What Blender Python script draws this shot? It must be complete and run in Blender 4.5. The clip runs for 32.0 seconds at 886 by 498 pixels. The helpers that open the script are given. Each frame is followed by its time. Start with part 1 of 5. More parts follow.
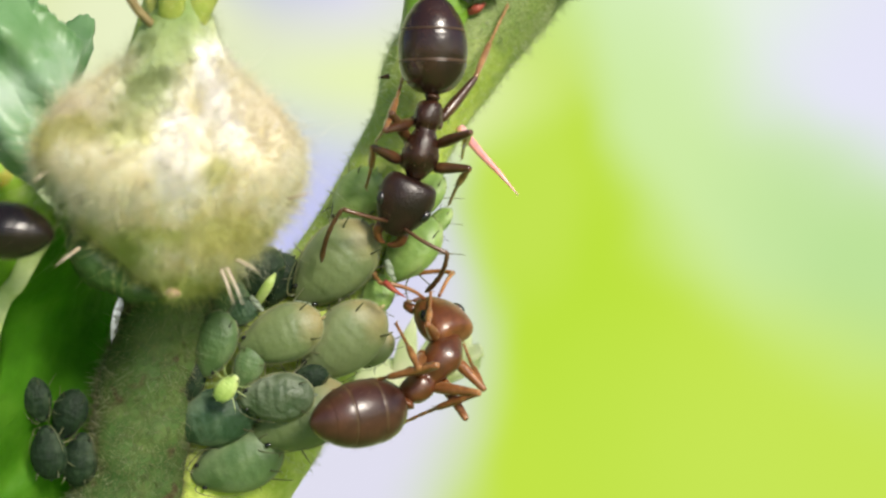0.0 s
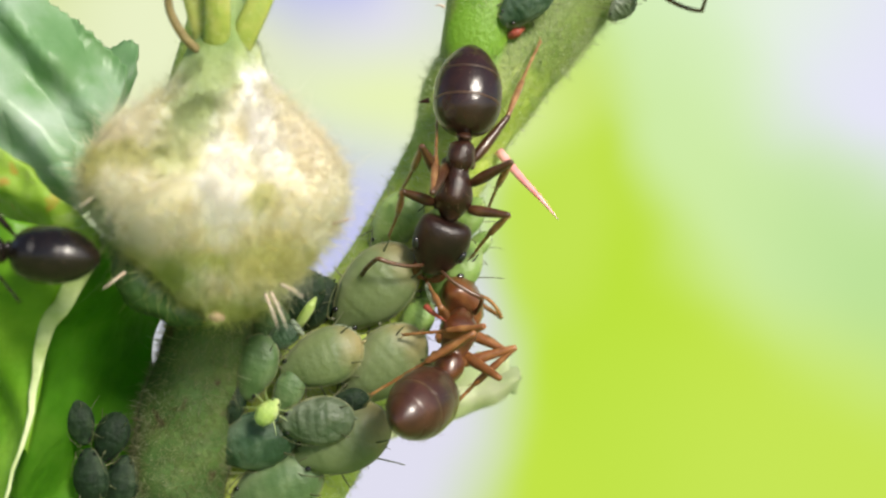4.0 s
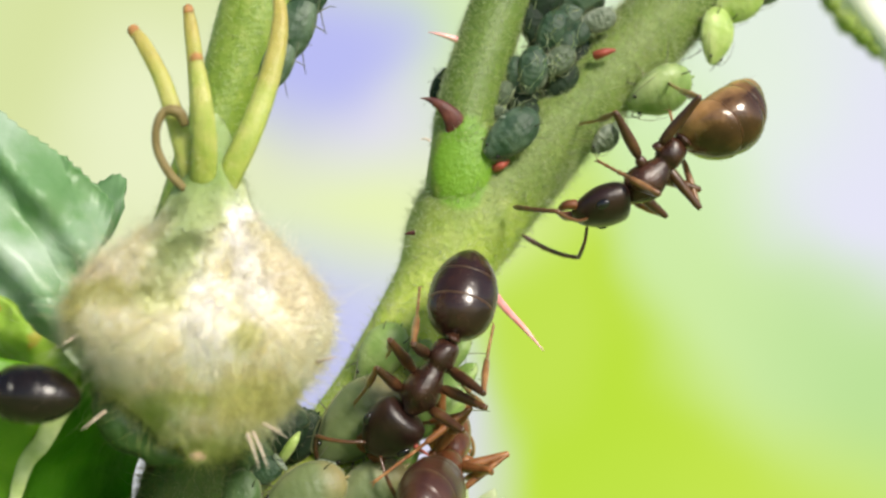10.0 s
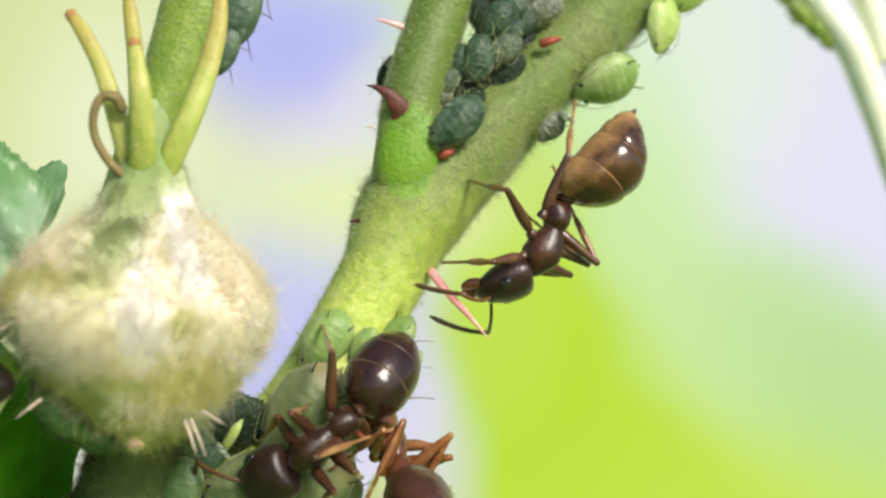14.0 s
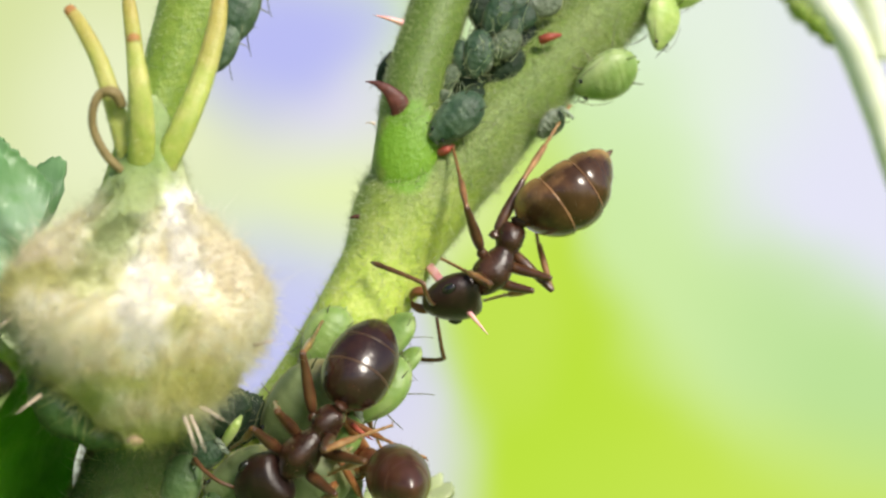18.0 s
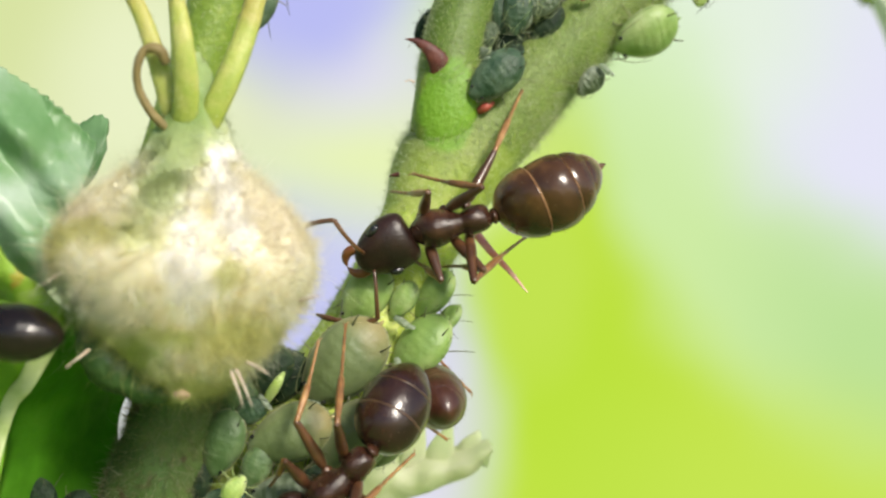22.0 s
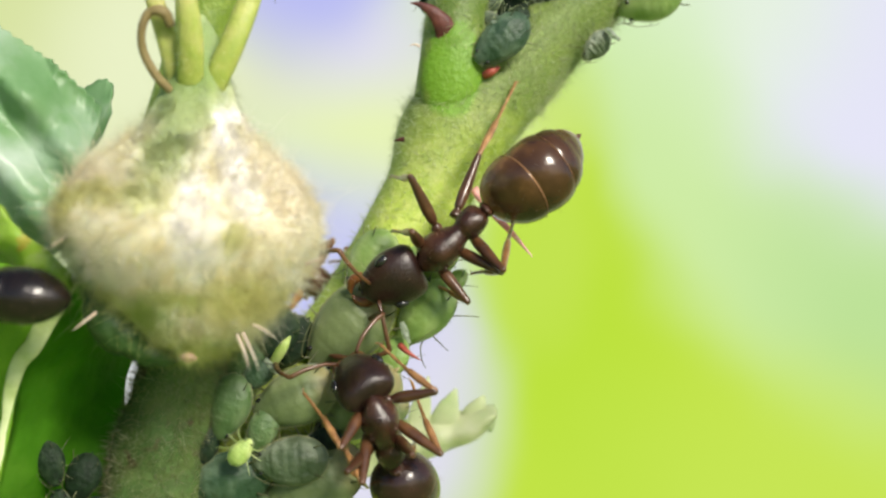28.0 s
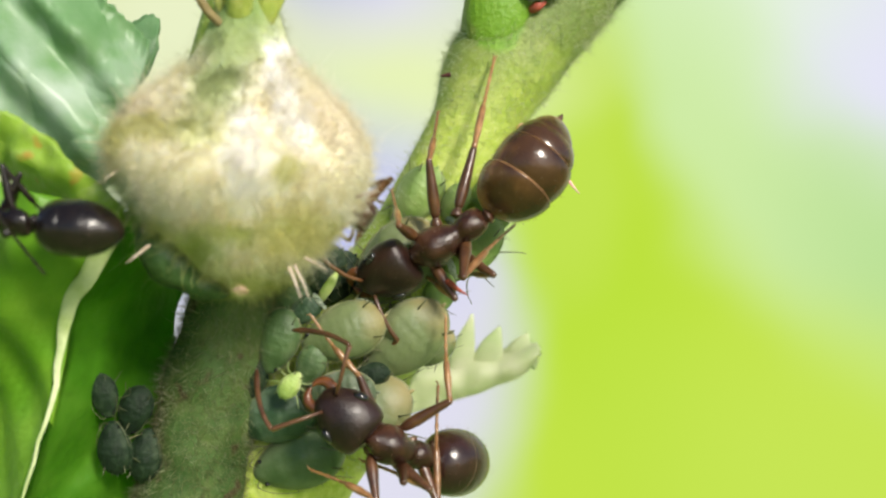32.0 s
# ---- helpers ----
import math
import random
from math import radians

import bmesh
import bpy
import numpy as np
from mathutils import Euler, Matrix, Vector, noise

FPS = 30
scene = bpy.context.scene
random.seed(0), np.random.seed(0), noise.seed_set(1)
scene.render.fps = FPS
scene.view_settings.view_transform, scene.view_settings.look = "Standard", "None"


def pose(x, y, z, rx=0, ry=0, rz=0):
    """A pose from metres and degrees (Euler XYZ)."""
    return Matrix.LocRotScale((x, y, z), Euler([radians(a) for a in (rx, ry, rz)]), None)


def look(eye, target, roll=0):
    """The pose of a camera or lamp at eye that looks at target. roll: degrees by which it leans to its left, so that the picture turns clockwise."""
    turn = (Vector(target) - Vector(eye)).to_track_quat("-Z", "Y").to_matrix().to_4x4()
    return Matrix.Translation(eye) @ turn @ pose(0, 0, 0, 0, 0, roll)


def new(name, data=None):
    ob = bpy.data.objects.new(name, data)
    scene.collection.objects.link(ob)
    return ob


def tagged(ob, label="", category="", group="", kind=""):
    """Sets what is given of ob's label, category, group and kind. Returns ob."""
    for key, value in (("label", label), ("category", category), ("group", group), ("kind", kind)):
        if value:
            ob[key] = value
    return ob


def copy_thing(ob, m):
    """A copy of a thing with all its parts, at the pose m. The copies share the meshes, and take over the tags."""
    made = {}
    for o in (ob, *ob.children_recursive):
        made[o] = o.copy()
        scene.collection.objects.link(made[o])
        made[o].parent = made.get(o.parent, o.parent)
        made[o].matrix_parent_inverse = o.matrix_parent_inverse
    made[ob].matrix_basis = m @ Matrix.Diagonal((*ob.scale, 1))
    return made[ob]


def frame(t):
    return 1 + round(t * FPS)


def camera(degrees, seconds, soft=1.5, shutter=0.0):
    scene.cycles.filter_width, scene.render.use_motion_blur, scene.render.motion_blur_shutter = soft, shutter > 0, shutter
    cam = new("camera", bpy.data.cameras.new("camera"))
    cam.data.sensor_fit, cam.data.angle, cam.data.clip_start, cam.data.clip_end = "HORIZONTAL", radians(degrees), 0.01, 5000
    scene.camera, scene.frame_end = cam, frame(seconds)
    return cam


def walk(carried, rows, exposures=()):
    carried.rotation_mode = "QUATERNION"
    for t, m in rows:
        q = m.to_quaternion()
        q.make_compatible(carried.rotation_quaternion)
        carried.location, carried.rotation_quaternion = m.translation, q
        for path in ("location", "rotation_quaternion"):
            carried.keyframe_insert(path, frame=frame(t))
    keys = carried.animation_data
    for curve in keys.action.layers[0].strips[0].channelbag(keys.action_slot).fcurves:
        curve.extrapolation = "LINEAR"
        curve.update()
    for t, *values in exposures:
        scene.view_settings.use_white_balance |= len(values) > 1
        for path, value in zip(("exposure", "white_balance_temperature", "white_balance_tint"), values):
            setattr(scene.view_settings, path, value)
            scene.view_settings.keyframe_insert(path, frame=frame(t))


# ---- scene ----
import itertools

# A macro view: everything is a few millimetres large. Plan units are hundredths of a millimetre in the plane of sharpness.
MM = 0.001
cam = camera(42.8, 32.0, soft=2.4)
cam.data.dof.use_dof = True
cam.data.dof.focus_distance = 0.0186
cam.data.dof.aperture_fstop = 150
walk(cam, [
    (0, pose(0.000093, -0.02, -0.000286, 86.269, 0, -0.436)),
    (0.5, pose(0.000097, -0.02, -0.000313, 85.928, 0, -0.455)),
    (1, pose(0.000094, -0.02, -0.000305, 86.031, 0, -0.438)),
    (1.5, pose(0.000056, -0.02, -0.000272, 86.449, 0, -0.260)),
    (2, pose(-0.000002, -0.02, -0.000203, 87.347, 0, 0.011)),
    (2.5, pose(-0.000056, -0.02, -0.000142, 88.146, 0, 0.261)),
    (3, pose(-0.000109, -0.02, -0.000139, 88.193, 0, 0.508)),
    (3.5, pose(-0.000149, -0.02, -0.000176, 87.709, 0, 0.696)),
    (5.5, pose(-0.000271, -0.02, -0.000241, 86.861, 0, 1.265)),
    (6, pose(-0.000370, -0.02, -0.000250, 86.742, 0, 1.727)),
    (6.5, pose(-0.000458, -0.02, -0.000250, 86.740, 0, 2.138)),
    (7, pose(-0.000351, -0.02, -0.000291, 86.213, 0, 1.641)),
    (7.5, pose(-0.000208, -0.02, -0.000367, 85.221, 0, 0.970)),
    (8, pose(-0.000151, -0.02, -0.000352, 85.416, 0, 0.707)),
    (8.5, pose(-0.000141, -0.02, -0.000268, 86.513, 0, 0.658)),
    (9, pose(-0.000142, -0.02, -0.000166, 87.833, 0, 0.663)),
    (9.5, pose(-0.000109, -0.02, -0.000061, 89.207, 0, 0.507)),
    (10, pose(-0.000073, -0.02, 0.000206, 92.689, 0, 0.340)),
    (10.5, pose(-0.000031, -0.02, 0.000402, 95.232, 0, 0.146)),
    (11, pose(0.000110, -0.02, 0.000393, 95.120, 0, -0.514)),
    (11.5, pose(0.000290, -0.02, 0.000318, 94.146, 0, -1.354)),
    (12, pose(0.000465, -0.02, 0.000191, 92.493, 0, -2.171)),
    (12.5, pose(0.000430, -0.02, 0.000263, 93.425, 0, -2.008)),
    (13, pose(0.000341, -0.02, 0.000288, 93.752, 0, -1.592)),
    (13.5, pose(0.000320, -0.02, 0.000242, 93.150, 0, -1.495)),
    (14, pose(0.000294, -0.02, 0.000167, 92.181, 0, -1.375)),
    (14.5, pose(0.000281, -0.02, 0.000097, 91.266, 0, -1.312)),
    (15, pose(0.000282, -0.02, 0.000110, 91.432, 0, -1.320)),
    (15.5, pose(0.000291, -0.02, 0.000158, 92.061, 0, -1.361)),
    (17.5, pose(0.000301, -0.02, 0.000163, 92.125, 0, -1.409)),
    (18, pose(0.000297, -0.02, 0.000155, 92.022, 0, -1.389)),
    (18.5, pose(0.000298, -0.02, 0.000109, 91.417, 0, -1.393)),
    (19, pose(0.000303, -0.02, 0.000041, 90.539, 0, -1.414)),
    (19.5, pose(0.000308, -0.02, -0.000023, 89.695, 0, -1.442)),
    (20, pose(0.000284, -0.02, 0.000075, 90.973, 0, -1.326)),
    (20.5, pose(0.000269, -0.02, 0.000025, 90.330, 0, -1.259)),
    (21, pose(0.000182, -0.02, 0.000054, 90.705, 0, -0.853)),
    (21.5, pose(0.000106, -0.02, 0.000043, 90.563, 0, -0.496)),
    (22, pose(0.000031, -0.02, 0.000022, 90.281, 0, -0.145)),
    (22.5, pose(-0.000003, -0.02, 0.000014, 90.185, 0, 0.016)),
    (23, pose(0.000000, -0.02, -0.000000, 90.000, 0, -0.000)),
    (23.5, pose(-0.000006, -0.02, -0.000010, 89.871, 0, 0.026)),
    (24, pose(-0.000006, -0.02, -0.000035, 89.548, 0, 0.030)),
    (24.5, pose(-0.000007, -0.02, -0.000064, 89.161, 0, 0.031)),
    (26.5, pose(0.000000, -0.02, -0.000099, 88.711, 0, -0.001)),
    (27, pose(-0.000005, -0.02, -0.000057, 89.259, 0, 0.025)),
    (27.5, pose(-0.000011, -0.02, -0.000060, 89.220, 0, 0.051)),
    (28, pose(-0.000004, -0.02, -0.000090, 88.831, 0, 0.019)),
    (28.5, pose(-0.000013, -0.02, -0.000158, 87.938, 0, 0.060)),
    (29, pose(-0.000038, -0.02, -0.000179, 87.666, 0, 0.177)),
    (29.5, pose(-0.000072, -0.02, -0.000186, 87.579, 0, 0.336)),
    (30, pose(-0.000108, -0.02, -0.000198, 87.417, 0, 0.505)),
    (30.5, pose(-0.000153, -0.02, -0.000216, 87.185, 0, 0.716)),
    (31, pose(-0.000219, -0.02, -0.000213, 87.225, 0, 1.025)),
    (31.5, pose(-0.000286, -0.02, -0.000220, 87.126, 0, 1.337)),
    (32, pose(-0.000312, -0.02, -0.000292, 86.201, 0, 1.457)),
])

# ---- world and sun ----
world = bpy.data.worlds.new("world")
scene.world = world
world.use_nodes = True
wn = world.node_tree
sky = wn.nodes.new("ShaderNodeTexSky")
sky.sky_type = "NISHITA"
sky.sun_disc = False
sky.sun_elevation = radians(33)
sky.sun_rotation = radians(140)
wn.links.new(sky.outputs[0], wn.nodes["Background"].inputs[0])
wn.nodes["Background"].inputs[1].default_value = 0.10
sun = new("sun", bpy.data.lights.new("sun", "SUN"))
sun.data.energy = 3.9
sun.data.angle = radians(14)
sun.data.color = (1.0, 0.93, 0.81)
sun.matrix_basis = look((0.54, -0.88, 0.68), (0, 0, 0))
scene.view_settings.exposure = 0.30


# ---- materials ----
def material(name, colours, scale=6000.0, rough=0.5, bump=0.2, bump_scale=12000.0, translucent=0.0, coat=0.0, spots=None, sss=0.0, spread=0.5, island=False, spec=0.5):
    """A grained surface: colours run along a coarse and a fine noise (object metres); spots: (colour, threshold, scale)."""
    m = bpy.data.materials.new(name)
    m.use_nodes = True
    n, l = m.node_tree.nodes, m.node_tree.links
    b = n["Principled BSDF"]
    co = n.new("ShaderNodeTexCoord")
    big, fine = n.new("ShaderNodeTexNoise"), n.new("ShaderNodeTexNoise")
    for tex, s, d in ((big, scale * 0.16, 3), (fine, scale, 5)):
        tex.inputs["Scale"].default_value = s
        tex.inputs["Detail"].default_value = d
        l.new(co.outputs["Object"], tex.inputs["Vector"])
    mix = n.new("ShaderNodeMix")
    mix.inputs[0].default_value = spread
    l.new(big.outputs["Fac"], mix.inputs[2])
    l.new(fine.outputs["Fac"], mix.inputs[3])
    source = mix.outputs[0]
    if island:
        geo, add = n.new("ShaderNodeNewGeometry"), n.new("ShaderNodeMix")
        add.inputs[0].default_value = 0.6
        l.new(source, add.inputs[2])
        l.new(geo.outputs["Random Per Island"], add.inputs[3])
        source = add.outputs[0]
    else:
        info, add = n.new("ShaderNodeObjectInfo"), n.new("ShaderNodeMath")
        add.operation = "MULTIPLY_ADD"
        add.inputs[1].default_value = 0.12
        l.new(info.outputs["Random"], add.inputs[0])
        l.new(source, add.inputs[2])
        source = add.outputs[0]
    ramp = n.new("ShaderNodeValToRGB")
    lo, hi = (0.1, 0.9) if island else (0.36, 0.72)
    for k, c in enumerate(colours):
        p = lo + (hi - lo) * k / max(1, len(colours) - 1)
        e = ramp.color_ramp.elements[k] if k < 2 else ramp.color_ramp.elements.new(p)
        e.position, e.color = p, (*c, 1)
    l.new(source, ramp.inputs[0])
    out = ramp.outputs[0]
    if spots:
        c, edge, s = spots
        t, r, x = n.new("ShaderNodeTexNoise"), n.new("ShaderNodeMapRange"), n.new("ShaderNodeMix")
        t.inputs["Scale"].default_value = s
        l.new(co.outputs["Object"], t.inputs["Vector"])
        r.inputs[1].default_value, r.inputs[2].default_value = edge, edge + 0.08
        l.new(t.outputs["Fac"], r.inputs[0])
        x.data_type = "RGBA"
        l.new(r.outputs[0], x.inputs[0])
        l.new(out, x.inputs[6])
        x.inputs[7].default_value = (*c, 1)
        out = x.outputs[2]
    l.new(out, b.inputs["Base Color"])
    b.inputs["Roughness"].default_value = rough
    b.inputs["Specular IOR Level"].default_value = spec
    b.inputs["Coat Weight"].default_value = coat
    b.inputs["Coat Roughness"].default_value = 0.18
    if sss:
        b.inputs["Subsurface Weight"].default_value = sss
        b.inputs["Subsurface Radius"].default_value = (1, 1, 0.6)
        b.inputs["Subsurface Scale"].default_value = 0.00025
    if bump:
        t, u = n.new("ShaderNodeTexNoise"), n.new("ShaderNodeBump")
        t.inputs["Scale"].default_value = bump_scale
        t.inputs["Detail"].default_value = 6
        l.new(co.outputs["Object"], t.inputs["Vector"])
        u.inputs["Strength"].default_value = bump
        u.inputs["Distance"].default_value = 0.00006
        l.new(t.outputs["Fac"], u.inputs["Height"])
        l.new(u.outputs[0], b.inputs["Normal"])
    if translucent:
        tr, ms = n.new("ShaderNodeBsdfTranslucent"), n.new("ShaderNodeMixShader")
        l.new(out, tr.inputs[0])
        ms.inputs[0].default_value = translucent
        l.new(b.outputs[0], ms.inputs[1])
        l.new(tr.outputs[0], ms.inputs[2])
        l.new(ms.outputs[0], n["Material Output"].inputs[0])
    return m


STEM = material("stem skin", [(0.28, 0.40, 0.035), (0.42, 0.53, 0.08), (0.58, 0.64, 0.19)], 6000, 0.6, 0.5, 10000, sss=0.45)
PETIOLE = material("petiole skin", [(0.12, 0.20, 0.015), (0.19, 0.28, 0.03), (0.30, 0.37, 0.08)], 6000, 0.5, 0.5, 11000, sss=0.45)
OLD_STEM = material("woolly stem skin", [(0.022, 0.068, 0.009), (0.058, 0.115, 0.021), (0.14, 0.18, 0.05)], 2000, 0.7, 0.8, 6000, spots=((0.060, 0.040, 0.016), 0.60, 2600))
HAIR = material("plant hair", [(0.42, 0.54, 0.20), (0.62, 0.69, 0.40), (0.86, 0.88, 0.70)], 3000, 0.4, 0, translucent=0.5, island=True)
DULL_HAIR = material("dull wool", [(0.07, 0.080, 0.024), (0.22, 0.235, 0.09), (0.60, 0.60, 0.40)], 3000, 0.5, 0, translucent=0.4, island=True)
WHITE_WOOL = material("white wool", [(0.95, 0.90, 0.82), (0.98, 0.95, 0.90)], 3000, 0.7, 0, translucent=0.5, island=True)
BUD_BASE = material("bud base skin", [(0.012, 0.038, 0.007), (0.026, 0.068, 0.012), (0.075, 0.13, 0.04)], 5000, 0.5, 0.9, 7000)
SEPAL = material("sepal skin", [(0.24, 0.35, 0.05), (0.37, 0.43, 0.09), (0.52, 0.51, 0.18)], 4000, 0.5, 0.5, 9000, sss=0.4)
TIP = material("withered tip", [(0.30, 0.13, 0.04), (0.48, 0.24, 0.08)], 6000, 0.6, 0.3, 12000)
BROWN = material("withered brown", [(0.12, 0.08, 0.03), (0.26, 0.20, 0.08)], 6000, 0.6, 0.3, 12000)
# The palest ramp colour paints a whitish sky sheen onto the leaf.
LEAF = material("leaf skin with painted sheen", [(0.065, 0.24, 0.03), (0.22, 0.40, 0.18), (0.55, 0.66, 0.56)], 1100, 0.42, 0.3, 4000, translucent=0.35, coat=0.05)
RIM = material("leaf rim skin", [(0.25, 0.45, 0.035), (0.38, 0.58, 0.07), (0.52, 0.64, 0.22)], 3600, 0.45, 0.5, 7000, translucent=0.4, spots=((0.62, 0.36, 0.07), 0.62, 2000))
# Two tones of one leaf: shaded half and sunlit half, set by colour.
SHADE_BLADE = material("shaded leaf half", [(0.055, 0.20, 0.006), (0.11, 0.34, 0.016), (0.20, 0.44, 0.04)], 1500, 0.45, 0.8, 4000, translucent=0.6)
LIT_BLADE = material("sunlit leaf half", [(0.07, 0.22, 0.006), (0.13, 0.33, 0.013), (0.24, 0.46, 0.035)], 1100, 0.42, 0.5, 4000, translucent=0.25)
VEIN = material("pale midrib", [(0.16, 0.26, 0.05), (0.42, 0.52, 0.20), (0.66, 0.72, 0.42)], 2200, 0.5, 0.6, 7000, spots=((0.36, 0.18, 0.09), 0.68, 2500))
PALE = material("pale leaflet", [(0.56, 0.68, 0.36), (0.74, 0.78, 0.55), (0.90, 0.88, 0.76)], 1500, 0.5, 0.4, 9000, translucent=0.6)
STALK = material("pale stalk", [(0.42, 0.55, 0.20), (0.72, 0.76, 0.55), (0.85, 0.85, 0.75)], 900, 0.5, 0.3, 4000)
THORN = material("thorn horn", [(0.022, 0.005, 0.005), (0.06, 0.012, 0.010), (0.14, 0.035, 0.022)], 5000, 0.55, 0.3, 12000)
PINK = material("young thorn", [(0.80, 0.20, 0.21), (0.90, 0.40, 0.40), (0.93, 0.74, 0.68)], 2500, 0.4, 0.1, 12000, sss=0.3)
SPINE = material("bristle", [(0.72, 0.55, 0.44), (0.88, 0.78, 0.66)], 6000, 0.4, 0.1, 12000, translucent=0.3)
SCAR = material("scar skin", [(0.40, 0.22, 0.16), (0.62, 0.42, 0.34)], 9000, 0.6, 0.8, 16000)
RED = material("red speck", [(0.22, 0.03, 0.02), (0.42, 0.09, 0.05)], 8000, 0.5, 0.3, 16000)
APHID = material("aphid skin", [(0.04, 0.085, 0.022), (0.075, 0.135, 0.045), (0.17, 0.23, 0.11)], 2600, 0.5, 0.35, 12000, sss=0.35)
TEAL = material("blue-green aphid skin", [(0.010, 0.033, 0.013), (0.023, 0.060, 0.026), (0.12, 0.175, 0.11)], 3000, 0.5, 0.6, 10000, sss=0.25)
OLIVE = material("olive aphid skin", [(0.09, 0.13, 0.045), (0.155, 0.195, 0.085), (0.26, 0.28, 0.155)], 1500, 0.5, 0.25, 16000, sss=0.35)
# Darkened aphid skin: the shade between bodies is put into the colour.
SHADE_APHID = material("shade-darkened aphid skin", [(0.004, 0.012, 0.005), (0.009, 0.024, 0.009), (0.045, 0.070, 0.036)], 4500, 0.65, 0.8, 7000, sss=0.1, spec=0.3)
FRESH = material("fresh green aphid skin", [(0.12, 0.22, 0.045), (0.21, 0.32, 0.085), (0.38, 0.46, 0.20)], 2200, 0.45, 0.3, 12000, sss=0.45)
LIME = material("lime aphid skin", [(0.22, 0.34, 0.07), (0.36, 0.48, 0.13), (0.56, 0.64, 0.28)], 3000, 0.45, 0.4, 11000, sss=0.5)
SKIN = material("shed skin film", [(0.30, 0.38, 0.26), (0.60, 0.66, 0.56)], 6000, 0.3, 0.4, 12000, translucent=0.6)
HUSK = material("shed aphid skin", [(0.05, 0.085, 0.036), (0.11, 0.145, 0.085), (0.29, 0.33, 0.25)], 4200, 0.42, 0.9, 8000, translucent=0.15)
APHID_LEG = material("aphid limb", [(0.035, 0.035, 0.018), (0.10, 0.11, 0.05), (0.22, 0.22, 0.10)], 8000, 0.4, 0.1, 16000)
ANT = material("ant shell", [(0.006, 0.003, 0.0025), (0.012, 0.005, 0.004), (0.028, 0.012, 0.009)], 3000, 0.32, 0.25, 26000, coat=0.12, spec=0.42)
GASTER = material("gaster shell", [(0.010, 0.004, 0.0030), (0.020, 0.008, 0.006), (0.044, 0.017, 0.011)], 2200, 0.24, 0.20, 8000, coat=0.3, spec=0.45)
BELLY = material("stretched gaster shell", [(0.022, 0.009, 0.004), (0.064, 0.028, 0.010), (0.17, 0.080, 0.028)], 1900, 0.20, 0.20, 8000, coat=0.3, spec=0.45)
SEAM = material("gaster seam", [(0.03, 0.014, 0.007), (0.11, 0.06, 0.03)], 6000, 0.35, 0.1, 20000)
PALE_SEAM = material("pale gaster seam", [(0.08, 0.036, 0.015), (0.36, 0.20, 0.085)], 3000, 0.3, 0.1, 20000)
RIND = material("aphid margin", [(0.15, 0.18, 0.07), (0.28, 0.29, 0.15)], 5000, 0.5, 0.3, 12000, sss=0.3)
RUST = material("rust ant shell", [(0.06, 0.018, 0.006), (0.12, 0.037, 0.012), (0.22, 0.08, 0.026)], 5000, 0.3, 0.12, 30000, coat=0.3)
RUST_GASTER = material("rust gaster shell", [(0.018, 0.006, 0.004), (0.040, 0.014, 0.009), (0.090, 0.034, 0.020)], 2200, 0.32, 0.08, 30000, coat=0.2, spec=0.5)
FEMUR = material("ant thigh", [(0.030, 0.011, 0.006), (0.065, 0.026, 0.012), (0.14, 0.062, 0.025)], 4000, 0.3, 0.1, 24000, coat=0.3)
SHIN = material("ant shin", [(0.10, 0.042, 0.017), (0.24, 0.115, 0.045), (0.48, 0.27, 0.115)], 4000, 0.3, 0.1, 24000, sss=0.25, coat=0.3)
RUST_LEG = material("rust ant leg", [(0.11, 0.038, 0.012), (0.23, 0.09, 0.03), (0.42, 0.20, 0.08)], 5000, 0.32, 0.1, 24000, sss=0.3)
EYE = material("ant eye", [(0.004, 0.004, 0.005), (0.010, 0.009, 0.010)], 9000, 0.15, 0.1, 60000, coat=0.5)
DOWN = material("ant down", [(0.10, 0.06, 0.03), (0.26, 0.17, 0.10)], 4000, 0.4, 0, island=True)
BROWN_ANT = material("brown ant shell", [(0.013, 0.005, 0.003), (0.031, 0.012, 0.007), (0.080, 0.033, 0.017)], 3600, 0.26, 0.3, 24000, coat=0.15, spec=0.4)
BOUNCE_GROUND = material("green bounce sheet", [(0.10, 0.20, 0.03), (0.17, 0.28, 0.05), (0.24, 0.34, 0.08)], 60, 0.8, 0.3, 200)
BLACK = material("black ant shell", [(0.004, 0.003, 0.003), (0.008, 0.005, 0.004), (0.016, 0.010, 0.008)], 5000, 0.22, 0.15, 22000, coat=0.3, spec=0.35)


